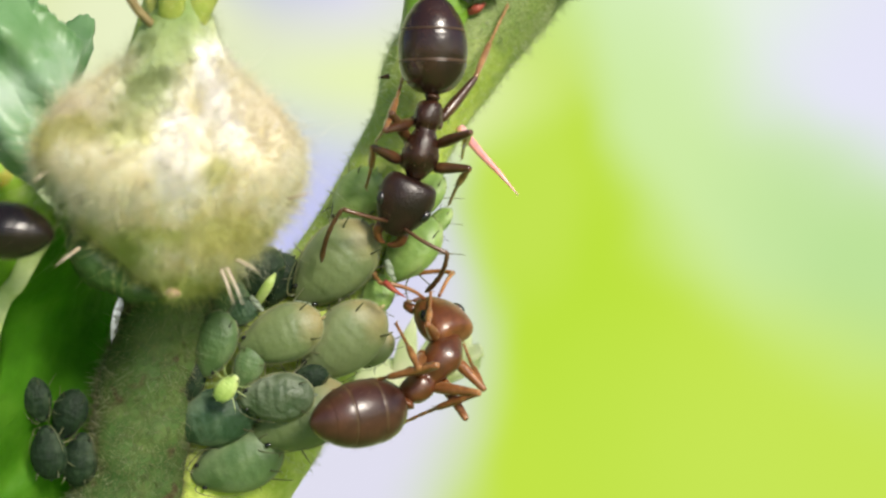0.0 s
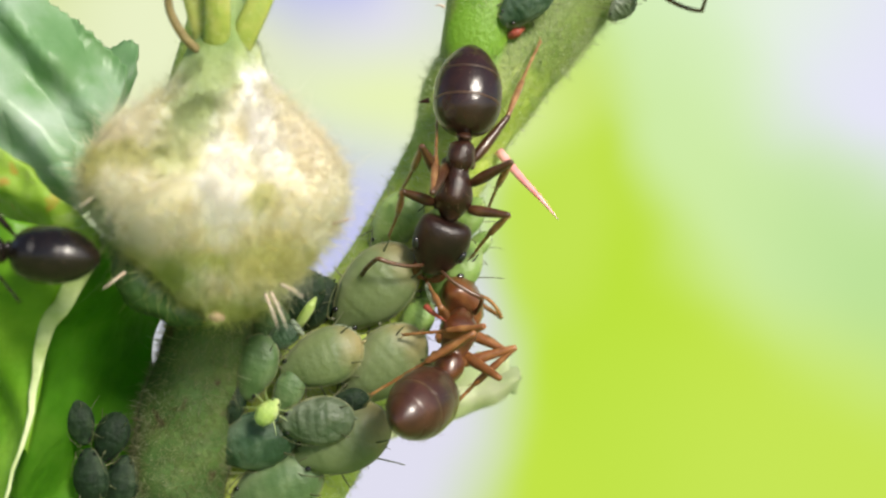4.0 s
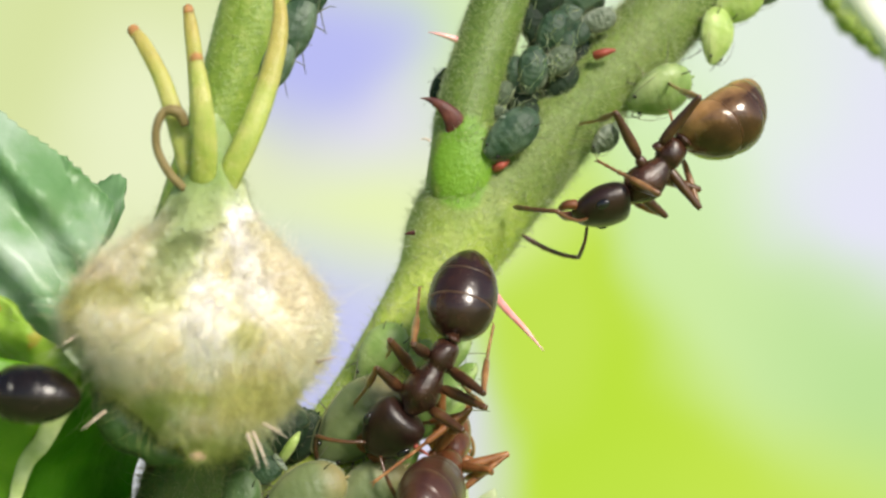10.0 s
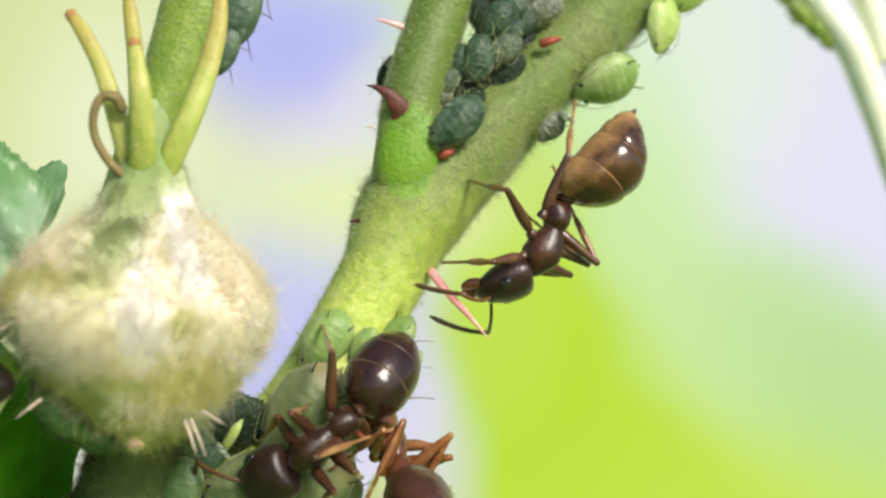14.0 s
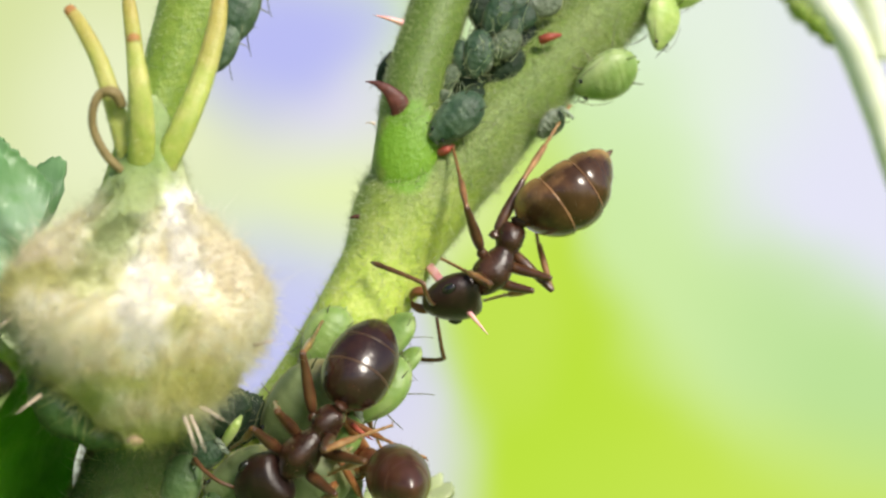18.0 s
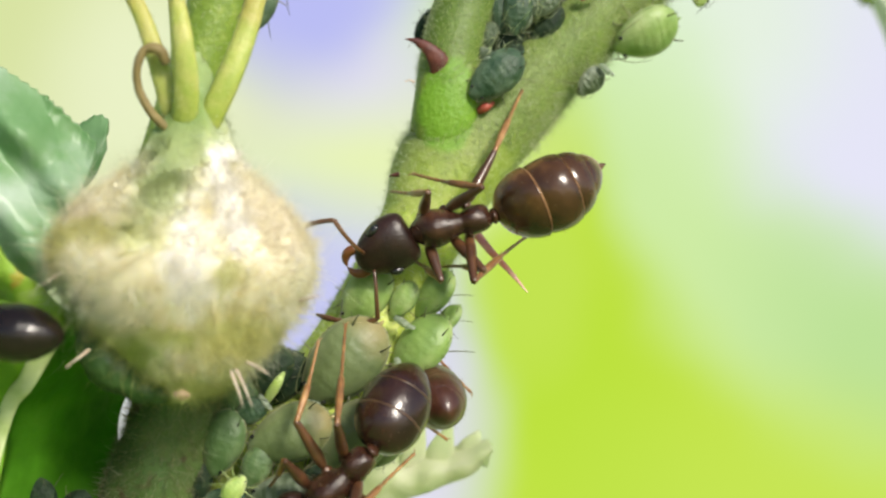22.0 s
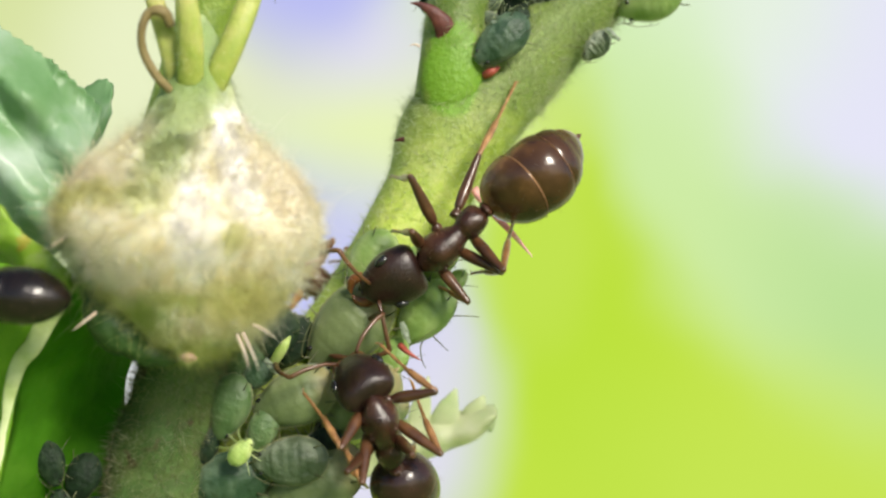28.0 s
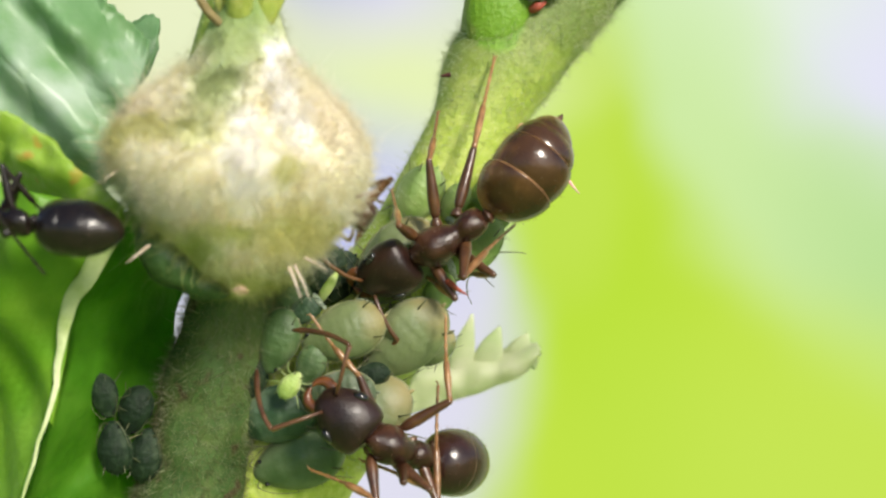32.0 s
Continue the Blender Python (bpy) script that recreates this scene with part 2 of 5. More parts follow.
# soft-edged areas of the bud: x and z of the middle, half width, half height in millimetres, colour
BUD_AREAS = ((1.35, 0.75, 0.55, 0.65, (0.93, 0.86, 0.70)), (-1.30, 1.00, 0.45, 0.25, (0.90, 0.82, 0.62)), (-1.45, 0.50, 0.32, 0.34, (0.64, 0.60, 0.22)), (-0.95, 0.75, 0.62, 0.20, (0.68, 0.66, 0.28)),
             (-0.70, 0.20, 0.80, 0.25, (0.92, 0.86, 0.66)), (-0.60, -0.25, 0.60, 0.22, (0.90, 0.85, 0.68)), (-0.10, -1.60, 1.4, 0.42, (0.58, 0.62, 0.18)), (-0.95, -0.95, 0.50, 0.40, (0.72, 0.74, 0.28)),
             (-1.50, -0.45, 0.28, 0.50, (0.32, 0.48, 0.09)), (-0.40, -0.95, 0.32, 0.30, (0.45, 0.55, 0.13)), (0.10, -0.70, 0.40, 0.16, (0.66, 0.68, 0.24)), (0.95, -0.75, 0.55, 0.36, (0.78, 0.75, 0.32)), (0.90, 0.15, 0.22, 0.18, (0.72, 0.70, 0.34)),
             (0.40, 0.15, 0.32, 0.50, (0.96, 0.93, 0.89)), (0.30, 0.75, 0.20, 0.35, (0.95, 0.93, 0.88)), (-0.25, 0.72, 0.34, 0.34, (0.60, 0.62, 0.30)), (-0.08, 1.32, 0.40, 0.42, (0.42, 0.50, 0.20)), (-0.02, 2.10, 0.80, 0.62, (0.24, 0.33, 0.11)),
             (0.0, 3.0, 1.2, 0.8, (0.16, 0.28, 0.05)), (0.62, 1.60, 0.13, 0.42, (0.95, 0.93, 0.90)), (0.80, 1.15, 0.18, 0.36, (0.96, 0.94, 0.91)), (1.02, 0.75, 0.20, 0.28, (0.96, 0.94, 0.90)), (-0.70, 1.25, 0.15, 0.35, (0.86, 0.82, 0.62)))


def height_tint(m, low, high, colour):
    """Blends unevenly into another skin colour with rising height (object metres)."""
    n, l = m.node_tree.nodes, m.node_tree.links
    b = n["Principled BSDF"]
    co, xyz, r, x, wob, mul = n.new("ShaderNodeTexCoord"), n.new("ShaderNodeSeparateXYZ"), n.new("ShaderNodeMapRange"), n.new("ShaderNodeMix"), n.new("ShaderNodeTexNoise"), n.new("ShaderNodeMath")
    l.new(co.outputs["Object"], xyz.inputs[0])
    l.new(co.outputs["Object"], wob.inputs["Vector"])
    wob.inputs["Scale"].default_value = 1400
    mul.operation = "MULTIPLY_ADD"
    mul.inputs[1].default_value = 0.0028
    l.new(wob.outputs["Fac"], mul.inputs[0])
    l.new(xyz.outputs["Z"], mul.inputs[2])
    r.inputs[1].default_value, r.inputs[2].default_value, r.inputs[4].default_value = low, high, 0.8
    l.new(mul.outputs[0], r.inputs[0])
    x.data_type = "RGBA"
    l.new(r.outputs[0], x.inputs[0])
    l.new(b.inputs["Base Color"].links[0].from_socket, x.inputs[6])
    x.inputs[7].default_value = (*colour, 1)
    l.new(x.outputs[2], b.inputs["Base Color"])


def blushed(m, near, far, colour):
    """Pinkish tint towards the tail end (object metres along the body)."""
    n, l = m.node_tree.nodes, m.node_tree.links
    b = n["Principled BSDF"]
    co, xyz, r, x, wob, mul = n.new("ShaderNodeTexCoord"), n.new("ShaderNodeSeparateXYZ"), n.new("ShaderNodeMapRange"), n.new("ShaderNodeMix"), n.new("ShaderNodeTexNoise"), n.new("ShaderNodeMath")
    l.new(co.outputs["Object"], xyz.inputs[0])
    l.new(co.outputs["Object"], wob.inputs["Vector"])
    wob.inputs["Scale"].default_value = 3500
    mul.operation = "MULTIPLY_ADD"
    mul.inputs[1].default_value = 0.0003
    l.new(wob.outputs["Fac"], mul.inputs[0])
    l.new(xyz.outputs["X"], mul.inputs[2])
    r.inputs[1].default_value, r.inputs[2].default_value, r.inputs[4].default_value = near, far, 0.6
    l.new(mul.outputs[0], r.inputs[0])
    x.data_type = "RGBA"
    l.new(r.outputs[0], x.inputs[0])
    l.new(b.inputs["Base Color"].links[0].from_socket, x.inputs[6])
    x.inputs[7].default_value = (*colour, 1)
    l.new(x.outputs[2], b.inputs["Base Color"])


blushed(OLIVE, -0.00008, -0.00042, (0.42, 0.30, 0.14))
def bellied(m, colour):
    """Amber skin showing in patches between the plates on the under side (object metres)."""
    n, l = m.node_tree.nodes, m.node_tree.links
    b = n["Principled BSDF"]
    co, xyz, r, x, wob, mul = n.new("ShaderNodeTexCoord"), n.new("ShaderNodeSeparateXYZ"), n.new("ShaderNodeMapRange"), n.new("ShaderNodeMix"), n.new("ShaderNodeTexNoise"), n.new("ShaderNodeMath")
    l.new(co.outputs["Object"], xyz.inputs[0])
    l.new(co.outputs["Object"], wob.inputs["Vector"])
    wob.inputs["Scale"].default_value = 1900
    wob.inputs["Detail"].default_value = 4
    mul.operation = "MULTIPLY_ADD"
    mul.inputs[1].default_value = -0.0010
    l.new(wob.outputs["Fac"], mul.inputs[0])
    l.new(xyz.outputs["Z"], mul.inputs[2])
    r.inputs[1].default_value, r.inputs[2].default_value, r.inputs[4].default_value = -0.00018, -0.00056, 0.9
    l.new(mul.outputs[0], r.inputs[0])
    x.data_type = "RGBA"
    l.new(r.outputs[0], x.inputs[0])
    l.new(b.inputs["Base Color"].links[0].from_socket, x.inputs[6])
    x.inputs[7].default_value = (*colour, 1)
    l.new(x.outputs[2], b.inputs["Base Color"])


bellied(BELLY, (0.40, 0.22, 0.085))
height_tint(STEM, 0.0070, 0.0094, (0.085, 0.145, 0.025))
height_tint(SEPAL, 0.0048, 0.0066, (0.42, 0.29, 0.08))
height_tint(PETIOLE, 0.0086, 0.0108, (0.10, 0.165, 0.022))


def patched(m, x, z, rx, rz, turn, colour):
    """A smooth, uneven-edged patch of other skin colour (object metres, seen along y)."""
    n, l = m.node_tree.nodes, m.node_tree.links
    b = n["Principled BSDF"]
    co, wob, sub, scl, add = n.new("ShaderNodeTexCoord"), n.new("ShaderNodeTexNoise"), n.new("ShaderNodeVectorMath"), n.new("ShaderNodeVectorMath"), n.new("ShaderNodeVectorMath")
    wob.inputs["Scale"].default_value = 3500
    l.new(co.outputs["Object"], wob.inputs["Vector"])
    sub.operation, sub.inputs[1].default_value = "SUBTRACT", (0.5, 0.5, 0.5)
    l.new(wob.outputs["Color"], sub.inputs[0])
    scl.operation, scl.inputs[3].default_value = "SCALE", 0.00025
    l.new(sub.outputs[0], scl.inputs[0])
    l.new(co.outputs["Object"], add.inputs[0])
    l.new(scl.outputs[0], add.inputs[1])
    mp, ln, mr, mx = n.new("ShaderNodeMapping"), n.new("ShaderNodeVectorMath"), n.new("ShaderNodeMapRange"), n.new("ShaderNodeMix")
    mp.vector_type = "TEXTURE"
    mp.inputs["Location"].default_value = (x, 0, z)
    mp.inputs["Rotation"].default_value = (0, radians(turn), 0)
    mp.inputs["Scale"].default_value = (rx * MM, 1, rz * MM)
    l.new(add.outputs[0], mp.inputs["Vector"])
    ln.operation = "LENGTH"
    l.new(mp.outputs[0], ln.inputs[0])
    mr.interpolation_type = "SMOOTHSTEP"
    mr.inputs[1].default_value, mr.inputs[2].default_value, mr.inputs[4].default_value = 1.12, 0.90, 0.9
    l.new(ln.outputs["Value"], mr.inputs[0])
    mx.data_type = "RGBA"
    l.new(mr.outputs[0], mx.inputs[0])
    l.new(b.inputs["Base Color"].links[0].from_socket, mx.inputs[6])
    mx.inputs[7].default_value = (*colour, 1)
    l.new(mx.outputs[2], b.inputs["Base Color"])


for skin in (STEM, PETIOLE):
    patched(skin, 0.003219, 0.008254, 0.52, 0.84, 6, (0.15, 0.31, 0.012))


def bud_material(name, low, translucent=0.0, island=False):
    """Felted cream wool, with a grey-green neck, white ribs and yellow-green patches below."""
    m = material(name, [low, (0.90, 0.83, 0.58), (0.95, 0.91, 0.74), (0.97, 0.95, 0.87)], 4200, 0.95, 0 if island else 0.5, 9000, sss=0 if island else 0.5, spread=0.55, translucent=translucent)
    n, l = m.node_tree.nodes, m.node_tree.links
    b = n["Principled BSDF"]
    old = b.inputs["Base Color"].links[0].from_socket
    co, patch, sub, scl, add = n.new("ShaderNodeTexCoord"), n.new("ShaderNodeTexNoise"), n.new("ShaderNodeVectorMath"), n.new("ShaderNodeVectorMath"), n.new("ShaderNodeVectorMath")
    patch.inputs["Scale"].default_value = 2600
    patch.inputs["Detail"].default_value = 5
    l.new(co.outputs["Object"], patch.inputs["Vector"])
    sub.operation, sub.inputs[1].default_value = "SUBTRACT", (0.5, 0.5, 0.5)
    l.new(patch.outputs["Color"], sub.inputs[0])
    scl.operation, scl.inputs[3].default_value = "SCALE", 0.0006
    l.new(sub.outputs[0], scl.inputs[0])
    l.new(co.outputs["Object"], add.inputs[0])
    l.new(scl.outputs[0], add.inputs[1])
    for x, z, rx, rz, c in BUD_AREAS:
        mp, ln, mr, mx = n.new("ShaderNodeMapping"), n.new("ShaderNodeVectorMath"), n.new("ShaderNodeMapRange"), n.new("ShaderNodeMix")
        mp.vector_type = "TEXTURE"
        mp.inputs["Location"].default_value = (x * MM, 0, z * MM)
        mp.inputs["Scale"].default_value = (rx * MM, 1, rz * MM)
        l.new(add.outputs[0], mp.inputs["Vector"])
        ln.operation = "LENGTH"
        l.new(mp.outputs[0], ln.inputs[0])
        mr.interpolation_type = "SMOOTHSTEP"
        mr.inputs[1].default_value, mr.inputs[2].default_value, mr.inputs[4].default_value = 1.5, 0.4, 0.85
        l.new(ln.outputs["Value"], mr.inputs[0])
        mx.data_type = "RGBA"
        l.new(mr.outputs[0], mx.inputs[0])
        l.new(old, mx.inputs[6])
        mx.inputs[7].default_value = (*c, 1)
        old = mx.outputs[2]
    l.new(old, b.inputs["Base Color"])
    for node in n:
        if node.type == "BSDF_TRANSLUCENT":
            l.new(old, node.inputs[0])
    return m


BUD_SKIN = bud_material("bud skin", (0.82, 0.74, 0.44))
FELT = bud_material("felted bud wool", (0.86, 0.78, 0.50), 0.5, True)


def backdrop_material():
    """The garden far behind, out of focus: soft patches of foliage and sky, daylight painted as glow."""
    m = bpy.data.materials.new("self-lit far garden")
    m.use_nodes = True
    n, l = m.node_tree.nodes, m.node_tree.links
    n.remove(n["Principled BSDF"])
    co = n.new("ShaderNodeTexCoord")
    warp, sub, sc, addv = n.new("ShaderNodeTexNoise"), n.new("ShaderNodeVectorMath"), n.new("ShaderNodeVectorMath"), n.new("ShaderNodeVectorMath")
    warp.inputs["Scale"].default_value = 18
    l.new(co.outputs["Object"], warp.inputs["Vector"])
    sub.operation, sub.inputs[1].default_value = "SUBTRACT", (0.5, 0.5, 0.5)
    l.new(warp.outputs["Color"], sub.inputs[0])
    sc.operation, sc.inputs[3].default_value = "SCALE", 0.022
    l.new(sub.outputs[0], sc.inputs[0])
    l.new(co.outputs["Object"], addv.inputs[0])
    l.new(sc.outputs[0], addv.inputs[1])
    colour = None
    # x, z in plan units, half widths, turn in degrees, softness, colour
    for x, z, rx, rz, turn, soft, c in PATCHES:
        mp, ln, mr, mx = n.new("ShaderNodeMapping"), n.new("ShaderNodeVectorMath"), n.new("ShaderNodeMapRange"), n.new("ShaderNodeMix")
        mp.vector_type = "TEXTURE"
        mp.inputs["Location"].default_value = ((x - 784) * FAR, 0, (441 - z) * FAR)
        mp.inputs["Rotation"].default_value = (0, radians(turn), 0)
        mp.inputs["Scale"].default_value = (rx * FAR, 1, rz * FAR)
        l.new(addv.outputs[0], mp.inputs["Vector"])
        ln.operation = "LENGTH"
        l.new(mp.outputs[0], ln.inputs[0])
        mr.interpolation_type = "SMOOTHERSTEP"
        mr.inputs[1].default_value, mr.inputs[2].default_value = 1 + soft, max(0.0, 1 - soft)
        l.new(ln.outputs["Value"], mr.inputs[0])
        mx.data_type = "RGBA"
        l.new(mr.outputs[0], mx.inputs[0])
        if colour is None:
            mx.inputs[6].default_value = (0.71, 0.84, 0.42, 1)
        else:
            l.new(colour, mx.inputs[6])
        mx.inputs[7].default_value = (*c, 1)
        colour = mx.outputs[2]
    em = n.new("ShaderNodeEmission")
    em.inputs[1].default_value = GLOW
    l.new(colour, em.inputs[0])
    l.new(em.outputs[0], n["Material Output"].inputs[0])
    return m


FAR_Y = 0.30
FAR = (FAR_Y + 0.02) / 2000.5
# The backdrop emits: the garden's daylight is in its colours, not cast by the sun.
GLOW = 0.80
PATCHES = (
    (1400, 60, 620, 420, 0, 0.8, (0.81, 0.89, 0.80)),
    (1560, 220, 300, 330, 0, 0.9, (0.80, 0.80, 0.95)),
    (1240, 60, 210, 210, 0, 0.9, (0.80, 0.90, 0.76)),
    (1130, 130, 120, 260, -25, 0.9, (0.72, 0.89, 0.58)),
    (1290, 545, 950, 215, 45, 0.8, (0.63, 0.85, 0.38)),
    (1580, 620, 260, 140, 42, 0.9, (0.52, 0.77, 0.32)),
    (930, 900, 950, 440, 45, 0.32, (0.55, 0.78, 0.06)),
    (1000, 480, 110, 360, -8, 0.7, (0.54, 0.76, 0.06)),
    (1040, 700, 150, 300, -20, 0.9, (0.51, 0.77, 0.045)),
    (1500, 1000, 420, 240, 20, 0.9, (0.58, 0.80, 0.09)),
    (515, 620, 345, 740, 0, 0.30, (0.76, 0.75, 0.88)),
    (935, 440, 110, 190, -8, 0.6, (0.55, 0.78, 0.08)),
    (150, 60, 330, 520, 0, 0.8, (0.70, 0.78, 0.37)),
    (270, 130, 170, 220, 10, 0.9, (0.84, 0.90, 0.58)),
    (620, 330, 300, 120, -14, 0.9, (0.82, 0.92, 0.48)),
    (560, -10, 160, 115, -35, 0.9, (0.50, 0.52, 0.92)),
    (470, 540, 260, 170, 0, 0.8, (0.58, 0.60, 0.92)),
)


# ---- building helpers ----
def at(x, z, y):
    """A place from plan units across and down, and millimetres behind the plane of sharpness."""
    k = (20 + y) / 2000.5 * MM
    return Vector(((x - 784) * k, y * MM, (441 - z) * k))


def outward(verts, faces):
    """Turns the faces of a closed mesh outwards."""
    total = 0.0
    for f in faces:
        a, b, c = (Vector(verts[i]) for i in f[:3])
        total += a.dot(b.cross(c)) * (2 if len(f) == 4 else 1)
        if len(f) > 4:
            for i in range(2, len(f) - 1):
                total += Vector(verts[f[0]]).dot(Vector(verts[f[i]]).cross(Vector(verts[f[i + 1]])))
    return faces if total >= 0 else [tuple(reversed(f)) for f in faces]


def mesh_object(name, verts, faces, mat, parent=None, label="", smooth=True):
    me = bpy.data.meshes.new(name)
    me.from_pydata([tuple(v) for v in verts], [], faces)
    if smooth:
        me.polygons.foreach_set("use_smooth", [True] * len(me.polygons))
    for m in mat if isinstance(mat, (list, tuple)) else (mat,):
        me.materials.append(m)
    me.update()
    ob = new(name, me)
    if parent:
        ob.parent = parent
    if label:
        ob["label"] = label
    return ob


def spline(points, steps):
    """Catmull-Rom through points (any length of vector)."""
    p = [np.array(q, float) for q in points]
    p = [2 * p[0] - p[1]] + p + [2 * p[-1] - p[-2]]
    out = []
    for i in range(1, len(p) - 2):
        for s in range(steps):
            t = s / steps
            a, b, c, d = p[i - 1], p[i], p[i + 1], p[i + 2]
            out.append(0.5 * (2 * b + (c - a) * t + (2 * a - 5 * b + 4 * c - d) * t * t + (3 * b - a - 3 * c + d) * t ** 3))
    out.append(p[-2])
    return out


def tube(path, radii, seg=12, flat=1.0, face=Vector((0, -1, 0)), rough=0.0, freq=1500.0):
    """Vertices and faces of a tube along path; flat squeezes it along face."""
    verts, faces = [], []
    n = len(path)
    for i in range(n):
        a, b = Vector(path[max(0, i - 1)]), Vector(path[min(n - 1, i + 1)])
        t = (b - a).normalized()
        side = t.cross(face)
        side = side.normalized() if side.length > 1e-6 else Vector((1, 0, 0))
        up = side.cross(t)
        for k in range(seg):
            w = 2 * math.pi * k / seg
            q = Vector(path[i]) + (side * math.cos(w) + up * math.sin(w) * flat) * radii[i]
            if rough:
                q += (q - Vector(path[i])) * rough * noise.noise(q * freq)
            verts.append(q)
    for i in range(n - 1):
        for k in range(seg):
            k2 = (k + 1) % seg
            faces.append((i * seg + k, i * seg + k2, (i + 1) * seg + k2, (i + 1) * seg + k))
    faces.append(tuple(range(seg - 1, -1, -1)))
    faces.append(tuple(range((n - 1) * seg, n * seg)))
    return verts, outward(verts, faces)


def stem_tube(points, steps=8, seg=16, rough=0.0, flat=1.0, freq=1500.0):
    """points: plan x, plan z, depth in mm, radius in mm."""
    q = spline([(*at(x, z, y), r * MM) for x, z, y, r in points], steps)
    return tube([Vector(v[:3]) for v in q], [max(v[3], 1e-6) for v in q], seg, flat, rough=rough, freq=freq)


def hairs(name, verts, faces, count, length, thick, mat, parent, seed, lean=0.4, curl=0.0, keep=None, label="", comb=None):
    """Fine tapered hairs grown from faces of a mesh, all one piece."""
    rnd = random.Random(seed)
    fs = [f for f in faces if len(f) == 4]
    cum = list(itertools.accumulate((Vector(verts[f[2]]) - Vector(verts[f[0]])).cross(Vector(verts[f[3]]) - Vector(verts[f[1]])).length * 1e9 + 1e-9 for f in fs))
    hv, hf = [], []
    tries = 0
    while count > 0 and tries < 40 * count + 5000:
        tries += 1
        f = rnd.choices(fs, cum_weights=cum)[0]
        a, b, c, d = (Vector(verts[i]) for i in f)
        nrm = (c - a).cross(d - b)
        if nrm.length < 1e-14:
            continue
        nrm.normalize()
        s, t = rnd.random(), rnd.random()
        p = a.lerp(b, s).lerp(d.lerp(c, s), t)
        if keep and not keep(p, nrm):
            continue
        count -= 1
        go = nrm + Vector((rnd.gauss(0, lean), rnd.gauss(0, lean), rnd.gauss(0, lean)))
        if comb:
            go += comb(p, nrm)
        go.normalize()
        le, th = length * MM * rnd.uniform(0.5, 1.3), thick * MM * rnd.uniform(0.7, 1.2)
        side = go.orthogonal().normalized()
        up = go.cross(side)
        bend = Vector((rnd.gauss(0, 1), rnd.gauss(0, 1), rnd.gauss(0, 1))) * curl * le
        base = len(hv)
        levels = (0.0, 0.5, 1.0) if curl else (0.0, 1.0)
        p = p - go * le * 0.05
        for lv in levels[:-1]:
            o = p + go * le * lv + bend * lv * lv
            for k in range(3):
                w = 2.094 * k
                hv.append(o + (side * math.cos(w) + up * math.sin(w)) * th * (1 - 0.5 * lv))
        hv.append(p + go * le + bend)
        tip = len(hv) - 1
        for r in range(len(levels) - 2):
            for k in range(3):
                k2 = (k + 1) % 3
                hf.append((base + 3 * r + k, base + 3 * r + k2, base + 3 * r + 3 + k2, base + 3 * r + 3 + k))
        last = base + 3 * (len(levels) - 2)
        for k in range(3):
            hf.append((last + k, last + (k + 1) % 3, tip))
    ob = mesh_object(name, hv, hf, mat, parent, label)
    ob["kind"] = "stuff"
    return ob


def lathe(profile, seg=20, tall=1.0, wide=1.0, lift=None, bumpy=0.0):
    """A body along +X from (x, radius) pairs in mm; lift(x) shifts its axis up."""
    verts, faces = [], []
    for x, r in profile:
        for k in range(seg):
            w = 2 * math.pi * k / seg
            y, z = math.cos(w) * r * wide, math.sin(w) * r * tall + (lift(x) if lift else 0)
            q = Vector((x, y, z))
            if bumpy:
                q *= 1 + bumpy * noise.noise(q * 3.0)
            verts.append(q * MM)
    n = len(profile)
    for i in range(n - 1):
        for k in range(seg):
            k2 = (k + 1) % seg
            faces.append((i * seg + k, (i + 1) * seg + k, (i + 1) * seg + k2, i * seg + k2))
    faces.append(tuple(range(seg)))
    faces.append(tuple(range(n * seg - 1, (n - 1) * seg - 1, -1)))
    return verts, outward(verts, faces)


def rounded(points, steps=5):
    return [(float(v[0]), max(float(v[1]), 0.002)) for v in spline(points, steps)]


def frame_of(fwd, up):
    x = Vector(fwd).normalized()
    z = Vector(up) - x * x.dot(Vector(up))
    z = z.normalized() if z.length > 1e-6 else x.orthogonal().normalized()
    y = z.cross(x)
    m = Matrix((x, y, z)).transposed().to_4x4()
    return m


def moved(verts, m):
    return [m @ Vector(v) for v in verts]


def joined(*pieces):
    verts, faces = [], []
    for v, f in pieces:
        k = len(verts)
        verts += list(v)
        faces += [tuple(i + k for i in q) for q in f]
    return verts, faces


# ---- backdrop and ground ----
def flat_sheet(name, size_x, size_z, mat, m, bend=0.0):
    n = 24
    verts, faces = [], []
    for i in range(n + 1):
        for j in range(n + 1):
            x, z = (i / n - 0.5) * size_x, (j / n - 0.5) * size_z
            verts.append(m @ Vector((x, bend * (x * x + z * z), z)))
    for i in range(n):
        for j in range(n):
            a = i * (n + 1) + j
            faces.append((a, a + n + 1, a + n + 2, a + 1))
    return mesh_object(name, verts, faces, mat)


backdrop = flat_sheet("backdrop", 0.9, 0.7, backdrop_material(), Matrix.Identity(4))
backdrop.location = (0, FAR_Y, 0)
tagged(backdrop, "glowing sheet painted as blurred sunlit green garden and pale sky far behind", "backdrop", kind="structure")

# Unseen sheet, added to throw green fill light up into the shadows.
ground = flat_sheet("ground", 400, 400, BOUNCE_GROUND, Matrix.Translation((0, 0, -0.6)) @ Matrix.Rotation(radians(90), 4, "X"))
tagged(ground, "unseen green ground sheet added far below the twig to bounce light", "ground", kind="structure")


# ---- the stem ----
def cone(points, radii, seg=8, flat=1.0):
    q = spline([(*at(x, z, y), r * MM) for (x, z, y), r in zip(points, radii)], 5)
    return tube([Vector(v[:3]) for v in q], [max(v[3], 2e-6) for v in q], seg, flat)


